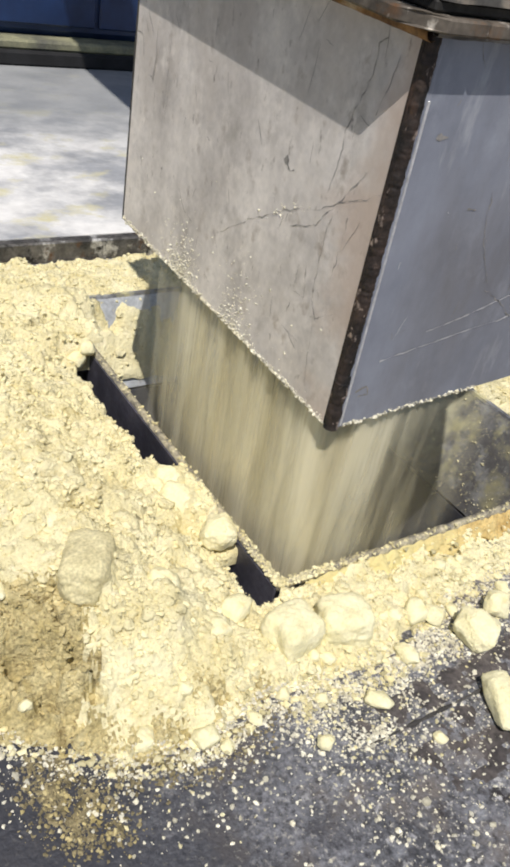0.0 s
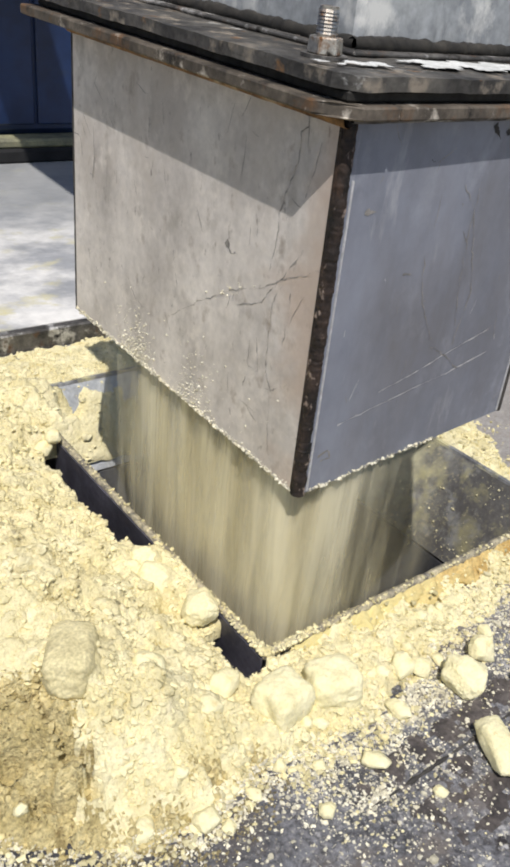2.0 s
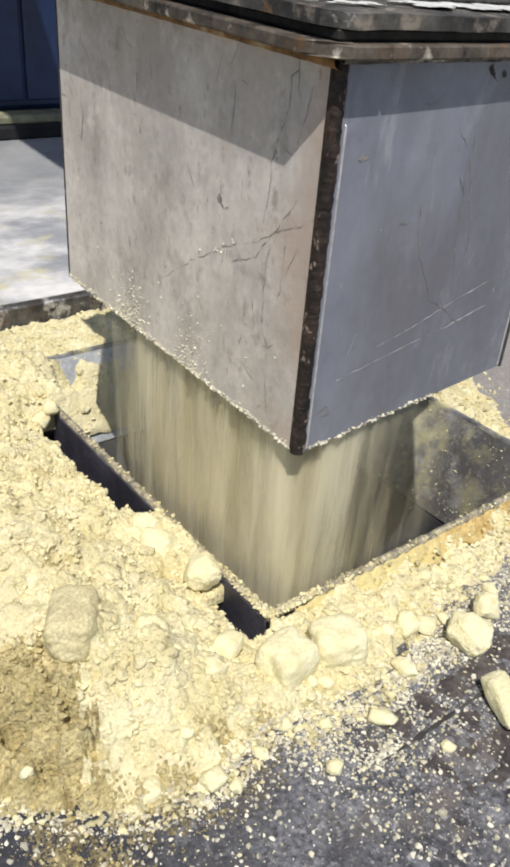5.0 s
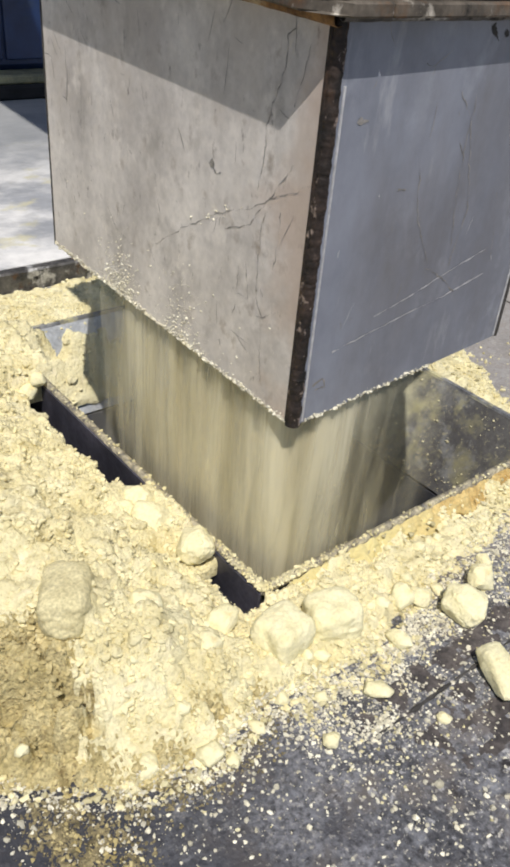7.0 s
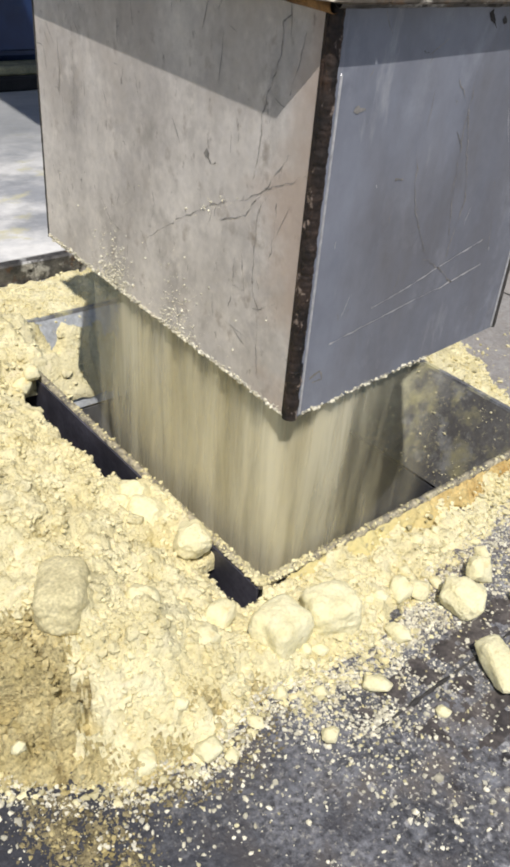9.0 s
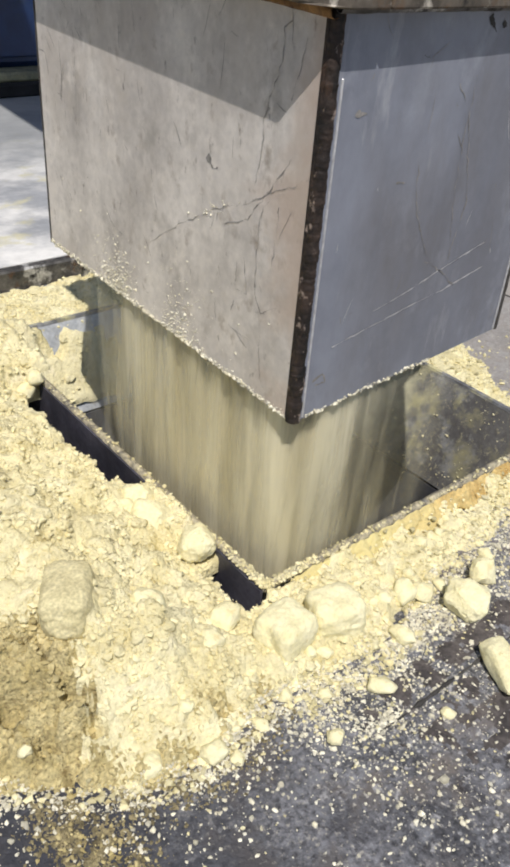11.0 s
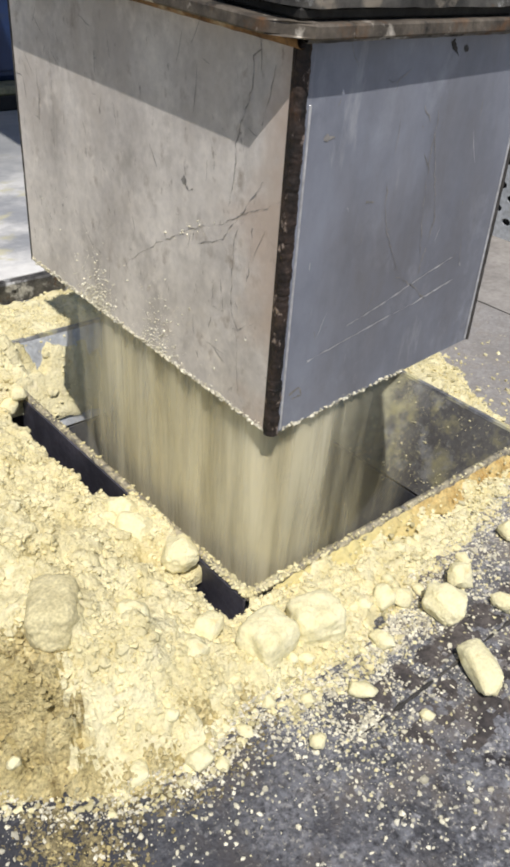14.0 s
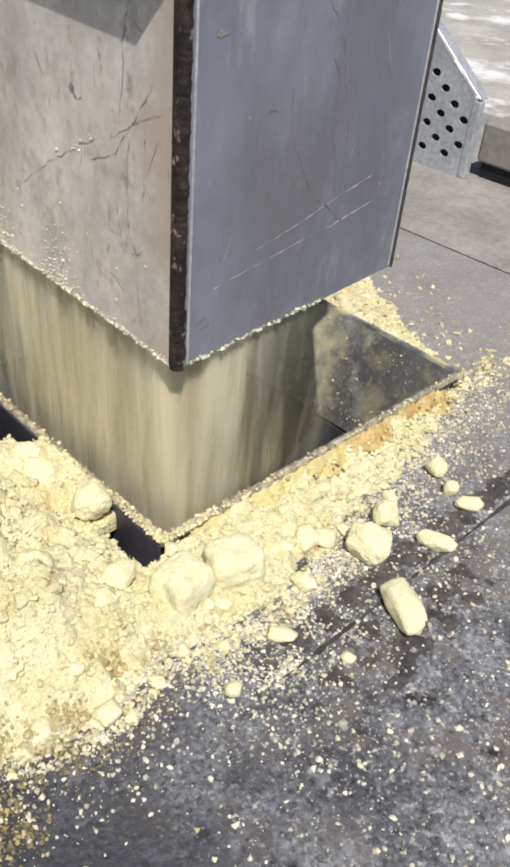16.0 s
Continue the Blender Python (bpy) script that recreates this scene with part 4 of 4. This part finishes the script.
# clods half sunk in the heap
ball = bmesh.new()
bmesh.ops.create_icosphere(ball, subdivisions=3, radius=1.0)
ball_v = np.array([v.co[:] for v in ball.verts])
ball_f = np.array([[v.index for v in f.verts] for f in ball.faces])
ball.free()
shapes = []
for k in range(40):
    seed = rng.uniform(0, 90)
    shapes.append(ball_v * np.array([1 + 0.50 * fbm(a * 1.2 + seed, b * 1.2, c * 1.2, 5) for a, b, c in ball_v.tolist()])[:, None])
clod_sets = {False: ([], []), True: ([], [])}
for k in range(60000):
    if len(clod_sets[False][0]) > 162 * 1700:
        break
    i, j = keys[rng.integers(0, len(keys))]
    x, y = GX0 + i * STEP, GY0 + j * STEP
    if fbm(x * 33, y * 33, 71) < rng.uniform(-0.45, 0.35) or x > 0.1 and rng.random() < 0.6:
        continue
    if x > HX0 - 0.02 and y > HY0 - 0.02 and rng.random() < 0.9:
        continue
    r = grain_size(0.0014, 0.0058, 2.8)
    if min(off_line(x, y, *c) for c in CLEFTS) < 0.004 + r:
        continue
    if x < -0.24:
        r *= 0.8
    s = r * np.array((rng.uniform(0.8, 1.3), rng.uniform(0.8, 1.2), rng.uniform(0.6, 0.9)))
    verts, faces = clod_sets[old_crust(x, y)]
    base = len(verts)
    a = rng.uniform(0, 6.283)
    turn = np.array(((math.cos(a), -math.sin(a), 0), (math.sin(a), math.cos(a), 0), (0, 0, 1)))
    verts += ((shapes[k % 40] * s) @ turn + (x, y, heights[i, j] - 0.38 * r)).tolist()
    faces += (ball_f + base).tolist()
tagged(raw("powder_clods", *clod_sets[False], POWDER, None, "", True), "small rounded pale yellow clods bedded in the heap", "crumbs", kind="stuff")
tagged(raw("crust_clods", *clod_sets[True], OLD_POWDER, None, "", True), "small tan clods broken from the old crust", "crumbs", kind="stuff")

# a thin tongue of old powder run out over the dark plate
DUSTY = mat("thin_old_dust", (0.17, 0.14, 0.075), (0.38, 0.32, 0.175), 70, rough=(0.85, 1.0), grain=380, grain_amount=0.5, bump=1.0, bump_scale=300, depth=0.003)
spots = []
while len(spots) < 3200:
    if rng.random() < 0.6:
        q = rng.random()
        x, y = -0.192 + 0.016 * q + rng.normal(0, 0.010), -0.052 - 0.050 * q + rng.normal(0, 0.007)
    else:
        x = rng.uniform(-0.16, -0.05)
        y = line_at(FRONT, x) - abs(rng.normal(0, 0.010))
    if fbm(x * 80, y * 80, 14) < rng.uniform(-0.7, 0.35):
        continue
    r = grain_size(0.0003, 0.0013, 2.4)
    spots.append((x, y, surface(x, y) + 0.2 * r, r))
scatter("old_dust", spots, DUSTY, "brown-yellow old dust run out over the dark plate")
spots = []
while len(spots) < 200:
    q = rng.random()
    x, y = -0.190 + 0.014 * q + rng.normal(0, 0.009), -0.060 - 0.045 * q + rng.normal(0, 0.006)
    r = grain_size(0.0003, 0.0013, 3.0)
    spots.append((x, y, surface(x, y) + 0.001 + 0.2 * r, r))
scatter("tongue_crumbs", spots, OLD_CRUMB, "tan crumbs on the thin run-out of powder")

# crumbs thrown out over the plates
spots, pale = [], []
while len(spots) < 9500:
    x = rng.uniform(-0.30, 0.40)
    yf = line_at(FRONT, x)
    d = rng.exponential(0.024) - 0.006
    y = yf - d
    if x > 0.06:
        y += 0.01
    if fbm(x * 30, y * 30, 31) < rng.uniform(-0.7, 0.25):
        continue
    if ((x > 0.16 or x < -0.17) and rng.random() < 0.5) or (x < -0.05 and d > 0.010 and rng.random() < 0.9):
        continue
    r = grain_size(0.0002, 0.0021, 5.5) * (1.0 if d < 0.02 else 0.65)
    spots.append((x, y, surface(x, y) + 0.35 * r, r))
while len(spots) < 11800:
    x, y = rng.uniform(0.335, 0.56), rng.uniform(-0.10, 0.42)
    if rng.random() > math.exp(-(x - 0.34) / 0.06):
        continue
    r = grain_size(0.0003, 0.0030, 5.5)
    spots.append((x, y, surface(x, y) + 0.35 * r, r))
scatter("powder_crumbs", spots, CRUMB, "yellow crumbs strewn over the dark floor plates")
dusty = []
while len(dusty) < 15000:
    x = rng.uniform(-0.32, 0.36)
    d = rng.exponential(0.022) - 0.004
    y = line_at(FRONT, x) - d
    if x < -0.06 and d > 0.012 and rng.random() < 0.88:
        continue
    if fbm(x * 55, y * 55, 91) < rng.uniform(-0.6, 0.4) or (x > 0.12 and rng.random() < 0.55):
        continue
    r = grain_size(0.00025, 0.0012, 2.2)
    dusty.append((x, y, surface(x, y) + 0.3 * r, r))
for k in range(220):
    x, y = rng.normal(-0.014, 0.009), rng.normal(-0.117, 0.0035)
    r = grain_size(0.0003, 0.0014, 2.5)
    dusty.append((x, y, GZ + 0.3 * r, r))
scatter("fine_crumbs", dusty, PALECRUMB, "fine pale yellow grit thinning out over the plates")
while len(pale) < 7000:
    x, y = rng.uniform(-0.45, 0.5), rng.uniform(-0.42, -0.03)
    if (round((x - GX0) / STEP), round((y - GY0) / STEP)) in heights:
        continue
    if fbm(x * 18, y * 18, 41) < rng.uniform(-0.5, 0.6):
        continue
    r = grain_size(0.0004, 0.0019, 3.6)
    pale.append((x, y, surface(x, y) + 0.3 * r, r))
scatter("pale_specks", pale, PALECRUMB, "fine pale specks strewn over the gritty floor plate")


# ---- lumps of caked powder, each one a thing ----
def lump(x, y, z, sx, sy, sz, turn=0.0, block=0.35, seed=0, material=LUMP, label="rounded pale yellow lump of caked powder", level=4, tip=0.0):
    lr = random.Random(seed * 17 + 3)
    b = bmesh.new()
    e = 2.0 + 4.0 * block * block
    if level > 3 and block > 0.55:
        bmesh.ops.create_icosphere(b, subdivisions=5, radius=1.0)
        for v in b.verts:
            d = v.co.normalized()
            p = d / (abs(d.x) ** e + abs(d.y) ** e + abs(d.z) ** e) ** (1 / e)
            p *= 1 + 0.12 * fbm(d.x * 1.3 + seed * 3.7, d.y * 1.3, d.z * 1.3 + seed, 3)
            v.co = Vector((p.x * sx / 2, p.y * sy / 2, p.z * sz / 2))
    else:
        count = 12 + int(8 * (1 - block))
        for k in range(count):
            # evenly spread ways, shaken, on a squarish ball
            zz = 1 - 2 * (k + 0.5) / count
            a = k * 2.39996 + lr.uniform(-0.5, 0.5)
            q = math.sqrt(1 - zz * zz)
            d = Vector((q * math.cos(a), q * math.sin(a), zz))
            p = d / (abs(d.x) ** e + abs(d.y) ** e + abs(d.z) ** e) ** (1 / e) * lr.uniform(0.85, 1.2)
            b.verts.new((p.x * sx / 2, p.y * sy / 2, p.z * sz / 2))
        bmesh.ops.convex_hull(b, input=b.verts[:])
        bmesh.ops.delete(b, geom=[v for v in b.verts if not v.link_faces], context="VERTS")
        bmesh.ops.bevel(b, geom=b.edges[:], offset=min(sx, sy, sz) * 0.05, segments=1, affect="EDGES")
        bmesh.ops.triangulate(b, faces=b.faces[:])
        bmesh.ops.subdivide_edges(b, edges=b.edges[:], cuts=1 if level < 4 else 5, smooth=0.05, use_grid_fill=True)
        bmesh.ops.triangulate(b, faces=b.faces[:])
    big = max(sx, sy, sz)
    soft = 0.5 if block > 0.7 else 1.0
    for v in b.verts:
        f = v.co / big
        v.co *= 1 + soft * (0.07 * fbm(f.x * 4 + seed, f.y * 4, f.z * 4) + 0.045 * fbm(f.x * 13 + seed, f.y * 13, f.z * 13, 4))
    bmesh.ops.rotate(b, verts=b.verts, matrix=Euler((radians(tip), 0, radians(turn))).to_matrix(), cent=(0, 0, 0))
    ob = part("powder_lump", b, material, None, "", True)
    ob.location = (x, y, z)
    return tagged(ob, label, "lump", "lumps of caked powder")


lump(-0.026, -0.042, 0.001, 0.034, 0.030, 0.031, 12, 0.8, 31, label="squarish pale yellow lump of caked powder before the hopper corner")
lump(0.010, -0.048, 0.000, 0.034, 0.030, 0.030, -20, 0.8, 32, label="broad rounded pale yellow lump of caked powder before the hopper")
lump(0.100, -0.086, -0.007, 0.032, 0.030, 0.022, 30, 0.5, 58, label="angular pale yellow lump of caked powder on the plate")
lump(0.132, -0.073, -0.009, 0.022, 0.019, 0.018, 60, 0.5, 4, label="small blocky yellow lump of caked powder on the plate")
lump(0.073, -0.134, -0.008, 0.021, 0.043, 0.019, -22, 0.45, 55, label="long pale yellow chunk lying alone on the dark plate")
lump(0.140, -0.111, -0.011, 0.028, 0.017, 0.011, -62, 0.3, 6, label="flat yellow chip of caked powder on the dark plate")
lump(0.193, -0.104, -0.012, 0.023, 0.012, 0.009, -40, 0.3, 7, level=3)
lump(0.195, -0.085, -0.011, 0.013, 0.012, 0.012, 20, 0.5, 8, level=3)
lump(0.206, -0.064, -0.009, 0.017, 0.018, 0.016, 50, 0.4, 9, level=3)
lump(0.002, -0.099, -0.012, 0.020, 0.013, 0.009, -40, 0.3, 10, level=3, label="small oval pale lump lying on the dark plate")
lump(-0.0285, 0.054, 0.004, 0.029, 0.029, 0.026, 0, 0.15, 11, label="ball of yellow powder wedged against the hopper rim")
lump(-0.137, 0.024, 0.040, 0.030, 0.047, 0.028, -33, 0.72, 12, GREYLUMP, "large greyish lump of old caked powder half sunk in the heap", tip=-8)
lump(-0.038, 0.094, 0.005, 0.034, 0.031, 0.028, 20, 0.3, 13, label="rounded yellow clod beside the hopper rim")
lump(0.070, -0.055, -0.008, 0.019, 0.018, 0.016, 0, 0.4, 14, level=3)
lump(0.082, -0.061, -0.010, 0.015, 0.016, 0.014, 40, 0.4, 15, level=3)
lump(0.043, -0.079, -0.012, 0.012, 0.018, 0.010, 20, 0.4, 16, level=3)
lump(-0.073, -0.026, 0.008, 0.018, 0.017, 0.015, 0, 0.3, 17, level=3)
lump(-0.137, -0.064, -0.010, 0.019, 0.012, 0.012, 35, 0.6, 18, level=3)
lump(-0.106, -0.077, -0.011, 0.014, 0.013, 0.012, 0, 0.6, 19, level=3)
lump(-0.123, -0.059, -0.008, 0.013, 0.012, 0.011, 0, 0.5, 20, level=3)
lump(-0.050, 0.135, 0.000, 0.034, 0.026, 0.018, 40, 0.4, 21, label="flat yellow clod beside the slit along the rim")
lump(-0.036, 0.116, 0.006, 0.024, 0.026, 0.022, 30, 0.3, 61)
lump(-0.055, 0.108, 0.008, 0.022, 0.024, 0.020, 70, 0.3, 63)
lump(-0.0300, 0.311, -0.004, 0.018, 0.014, 0.018, 0, 0.2, 62, level=3)
lump(-0.020, 0.312, 0.008, 0.017, 0.016, 0.016, 0, 0.2, 22, level=3)
lump(0.022, -0.135, -0.015, 0.008, 0.009, 0.007, 0, 0.4, 23, level=3)
lump(-0.045, -0.108, -0.012, 0.011, 0.010, 0.009, 0, 0.4, 24, level=3)
lump(-0.052, -0.012, 0.004, 0.022, 0.018, 0.018, 15, 0.3, 25, level=3)
lump(-0.094, 0.010, 0.022, 0.022, 0.024, 0.020, 15, 0.3, 26, level=3)
lump(0.375, 0.15, -0.008, 0.018, 0.016, 0.014, 15, 0.4, 27, level=3)
lump(0.42, 0.19, -0.013, 0.022, 0.014, 0.012, 70, 0.4, 28, level=3)
for k in range(34):
    x = rng.uniform(-0.22, 0.16)
    y = line_at(FRONT, x) + rng.uniform(-0.012, 0.07 if x < -0.04 else 0.03)
    if y > HY0 - 0.012 and x > -0.05:
        continue
    r = rng.uniform(0.004, 0.010)
    lump(x, y, surface(x, y) + 0.1 * r, r * rng.uniform(0.9, 1.5), r, r * 0.85, rng.uniform(0, 180), rng.uniform(0.5, 0.9), 40 + k, level=3,
         label="small yellow clod of caked powder in the heap")

# ---- orange cake on the outside of the hopper ----
bm = bmesh.new()
rows = []
for i in range(150):
    x = -0.008 + 0.323 * i / 149
    ends = smooth01(x, -0.008, 0.02) * (1 - smooth01(x, 0.28, 0.315))
    row = []
    for j in range(22):
        q = j / 21
        y = HY0 - 0.001 - 0.017 * q * (0.6 + 0.4 * ends) - 0.011 * fbm(x * 55, q * 2, 4) * q
        z = GZ + 0.0004 + ends * 0.0140 * (1 - q) ** 1.25 + 0.0050 * fbm(x * 150, y * 150, 6) * ends * (1 - 0.5 * q) - 0.003 * q * q
        row.append(bm.verts.new((x, y, min(z, -0.0015))))
    rows.append(row)
for a, b in zip(rows, rows[1:]):
    for k in range(21):
        bm.faces.new((a[k], b[k], b[k + 1], a[k + 1]))
tagged(part("orange_cake", bm, ORANGE, None, "", True), "orange-yellow old powder caked along the hopper's outside", "powder", kind="stuff")

spots = []
for k in range(450):
    x = rng.uniform(0.0, 0.30)
    q = rng.random()
    r = grain_size(0.0003, 0.0022, 4.5)
    spots.append((x, HY0 - 0.003 - 0.03 * q, GZ + 0.012 * (1 - q) ** 1.25 + 0.3 * r, r))
scatter("cake_crumbs", spots, CRUMB, "yellow crumbs stuck along the hopper's outside")

# grime in the joint between the plates
bead(((-0.02, -0.1198, GZ + 0.0002), (0.36, -0.1198, GZ + 0.0002)), 0.0011, DARK, "joint_grime", None, "", 1.3)
tagged(bpy.data.objects["joint_grime"], "black grime packed in the joint between plates", "grime", kind="stuff")

bead(((0.5785, -0.4, GZ - 0.0008), (0.5785, 0.54, GZ - 0.0008)), 0.0017, DARK, "plate_joint", None, "", 0.3)
tagged(bpy.data.objects["plate_joint"], "dark dirt in the joint between plates", "grime", kind="stuff")

# dust that clings to the chute's lower edge
spots = []
for k in range(3400):
    pick = rng.random()
    if pick < 0.45:
        y, h = rng.uniform(0.004, CL), abs(rng.normal(0, 0.0016))
    elif pick < 0.80:
        y, h = rng.normal(0.195, 0.012), rng.exponential(0.010)
    elif pick < 0.955:
        y, h = rng.normal(0.118, 0.012), rng.exponential(0.012)
    elif pick < 0.97:
        y = rng.normal(0.085, 0.010)
        h = 0.098 + 0.8 * (0.085 - y) * 0.6 + rng.normal(0, 0.003)
    else:
        y, h = rng.uniform(0.02, CL), rng.exponential(0.03)
    if 0.004 < y < CL:
        spots.append((-0.0001, y, ZF + (ZL - ZF) * y / CL + h, grain_size(0.0002, 0.0014 if h < 0.003 else 0.0009, 4.5)))
for k in range(200):
    x = rng.uniform(0.008, 0.12)
    spots.append((x, -0.0003, ZF + (ZR - ZF) * x / CW + abs(rng.normal(0, 0.0012)), grain_size(0.0003, 0.0014, 3.0)))
rim_spots = []
for k in range(700):
    if rng.random() < 0.5:
        x, y = HX0 + T * rng.uniform(-0.2, 1.2), rng.uniform(HY0, 0.32)
    else:
        x, y = HX0 + (HX1 - HX0) * rng.random() ** 1.6, HY0 + T * rng.uniform(-0.3, 1.1)
    r = grain_size(0.0003, 0.0017, 5.0)
    rim_spots.append((x, y, 0.0006 + 0.3 * r, r))
for k in range(900):
    q, y = rng.random(), rng.uniform(0.03, 0.40)
    if fbm(q * 3, y * 28, 57) > rng.uniform(-0.3, 0.4):
        r = grain_size(0.0003, 0.0015, 4.0)
        rim_spots.append((0.3215 - 0.0575 * q - 0.3 * r, y, -0.003 - 0.085 * q, r))
for k in range(520):
    d, out = abs(rng.normal(0, 0.030)), rng.uniform(-0.6, 1.3) * T
    x, y = (HX0 + out, HY0 + d) if rng.random() < 0.5 else (HX0 + d, HY0 + out)
    r = grain_size(0.0004, 0.0017, 2.8)
    rim_spots.append((x, y, 0.0004 + 0.2 * r, r))
rim_dust = scatter("powder_dust", rim_spots, CRUMB, "", hop)
rim_dust["label"] = "yellow crumbs clinging to the rim"
dust = scatter("powder_dust", spots, PALECRUMB, "", chute)
dust.location = (0, 0, -ZF)
dust["label"] = "yellow dust clinging to the lower edge"

# ---- the falling powder ----
def stream_material(name, low, high, thin, dense, x_full=0.02, x_none=0.115, y_full=0.17, y_none=0.245):
    """Falling powder: streaks along the fall, thinning out towards the far sides."""
    m = bpy.data.materials.new(name)
    m.use_nodes = True
    nt = m.node_tree
    n, l = nt.nodes, nt.links
    bsdf = n["Principled BSDF"]
    co = n.new("ShaderNodeTexCoord")
    mp = n.new("ShaderNodeMapping")
    mp.inputs["Scale"].default_value = (1, 1, 0.09)
    l.new(co.outputs["Object"], mp.inputs["Vector"])
    t = n.new("ShaderNodeTexNoise")
    t.inputs["Scale"].default_value, t.inputs["Detail"].default_value, t.inputs["Roughness"].default_value = 62, 4.0, 0.55
    l.new(mp.outputs["Vector"], t.inputs["Vector"])
    r = n.new("ShaderNodeMapRange")
    r.interpolation_type = "SMOOTHSTEP"
    for key, v in (("From Min", low), ("From Max", high), ("To Min", thin), ("To Max", dense)):
        r.inputs[key].default_value = v
    l.new(t.outputs["Fac"], r.inputs["Value"])
    sep = n.new("ShaderNodeSeparateXYZ")
    l.new(co.outputs["Object"], sep.inputs["Vector"])
    alpha = r.outputs["Result"]
    for axis, a, b in (("X", x_full, x_none), ("Y", y_full, y_none)):
        g = n.new("ShaderNodeMapRange")
        g.interpolation_type = "SMOOTHSTEP"
        for key, v in (("From Min", a), ("From Max", b), ("To Min", 1.0), ("To Max", 0.0)):
            g.inputs[key].default_value = v
        l.new(sep.outputs[axis], g.inputs["Value"])
        mul = n.new("ShaderNodeMath")
        mul.operation = "MULTIPLY"
        l.new(alpha, mul.inputs[0])
        l.new(g.outputs["Result"], mul.inputs[1])
        alpha = mul.outputs["Value"]
    l.new(alpha, bsdf.inputs["Alpha"])
    tint = n.new("ShaderNodeTexNoise")
    tint.inputs["Scale"].default_value, tint.inputs["Detail"].default_value = 34, 3.0
    l.new(mp.outputs["Vector"], tint.inputs["Vector"])
    ramp = n.new("ShaderNodeMapRange")
    ramp.inputs["From Min"].default_value, ramp.inputs["From Max"].default_value = 0.36, 0.64
    l.new(tint.outputs["Fac"], ramp.inputs["Value"])
    mix = n.new("ShaderNodeMix")
    mix.data_type = "RGBA"
    mix.inputs["A"].default_value, mix.inputs["B"].default_value = (0.64, 0.578, 0.385, 1), (0.89, 0.83, 0.62, 1)
    l.new(ramp.outputs["Result"], mix.inputs["Factor"])
    l.new(mix.outputs["Result"], bsdf.inputs["Base Color"])
    bsdf.inputs["Roughness"].default_value = 1.0
    bsdf.inputs["Specular IOR Level"].default_value = 0.0
    return m


def stream_body(name, x0, y0, x1, y1, z0, z1, seed, material, parent, pull=0.24):
    bm = bmesh.new()
    ring = []
    n = 96
    for k in range(n):
        a = 2 * math.pi * k / n
        c, s = math.cos(a), math.sin(a)
        m = (abs(c) ** 12 + abs(s) ** 12) ** (-1 / 12)
        ring.append(((x0 + x1) / 2 + c * m * (x1 - x0) / 2, (y0 + y1) / 2 + s * m * (y1 - y0) / 2))
    rows = []
    for i in range(13):
        z = z1 + (z0 - z1) * i / 12
        row = []
        for x, y in ring:
            w = 0.0035 * fbm(x * 90, y * 90, z * 3 + seed, 3) * (0.4 + i / 12)
            draw = 1 - pull * smooth01(-z, -0.13, 0.12)      # the stream draws together as it falls
            row.append(bm.verts.new((0.03 + (x - 0.03) * draw + w, 0.03 + (y - 0.03) * draw + 0.8 * w, z)))
        rows.append(row)
    for a, b in zip(rows, rows[1:]):
        for k in range(n):
            bm.faces.new((a[k], a[(k + 1) % n], b[(k + 1) % n], b[k]))
    ob = part(name, bm, material, parent, "", True)
    ob["kind"] = "stuff"
    return ob


stream = tagged(new("powder_stream"), "dense stream of yellow powder pouring from the chute into the hopper", "powder", kind="stuff")
stream.location = (0.05, 0.13, 0.0)
stream_body("stream_veil", 0.003, 0.003, 0.184, 0.292, -0.28, 0.165, 1, stream_material("thin_falling_powder", 0.36, 0.70, 0.12, 0.50, 0.07, 0.180, 0.19, 0.290), stream, 0.04)
stream_body("stream_body", 0.006, 0.005, 0.142, 0.272, -0.28, 0.165, 2, stream_material("falling_powder", 0.34, 0.64, 0.28, 0.80, 0.015, 0.098, 0.15, 0.250), stream)
stream_body("stream_core", 0.010, 0.009, 0.132, 0.260, -0.28, 0.165, 3, stream_material("dense_falling_powder", 0.30, 0.58, 0.45, 0.96, 0.010, 0.084, 0.14, 0.235), stream)
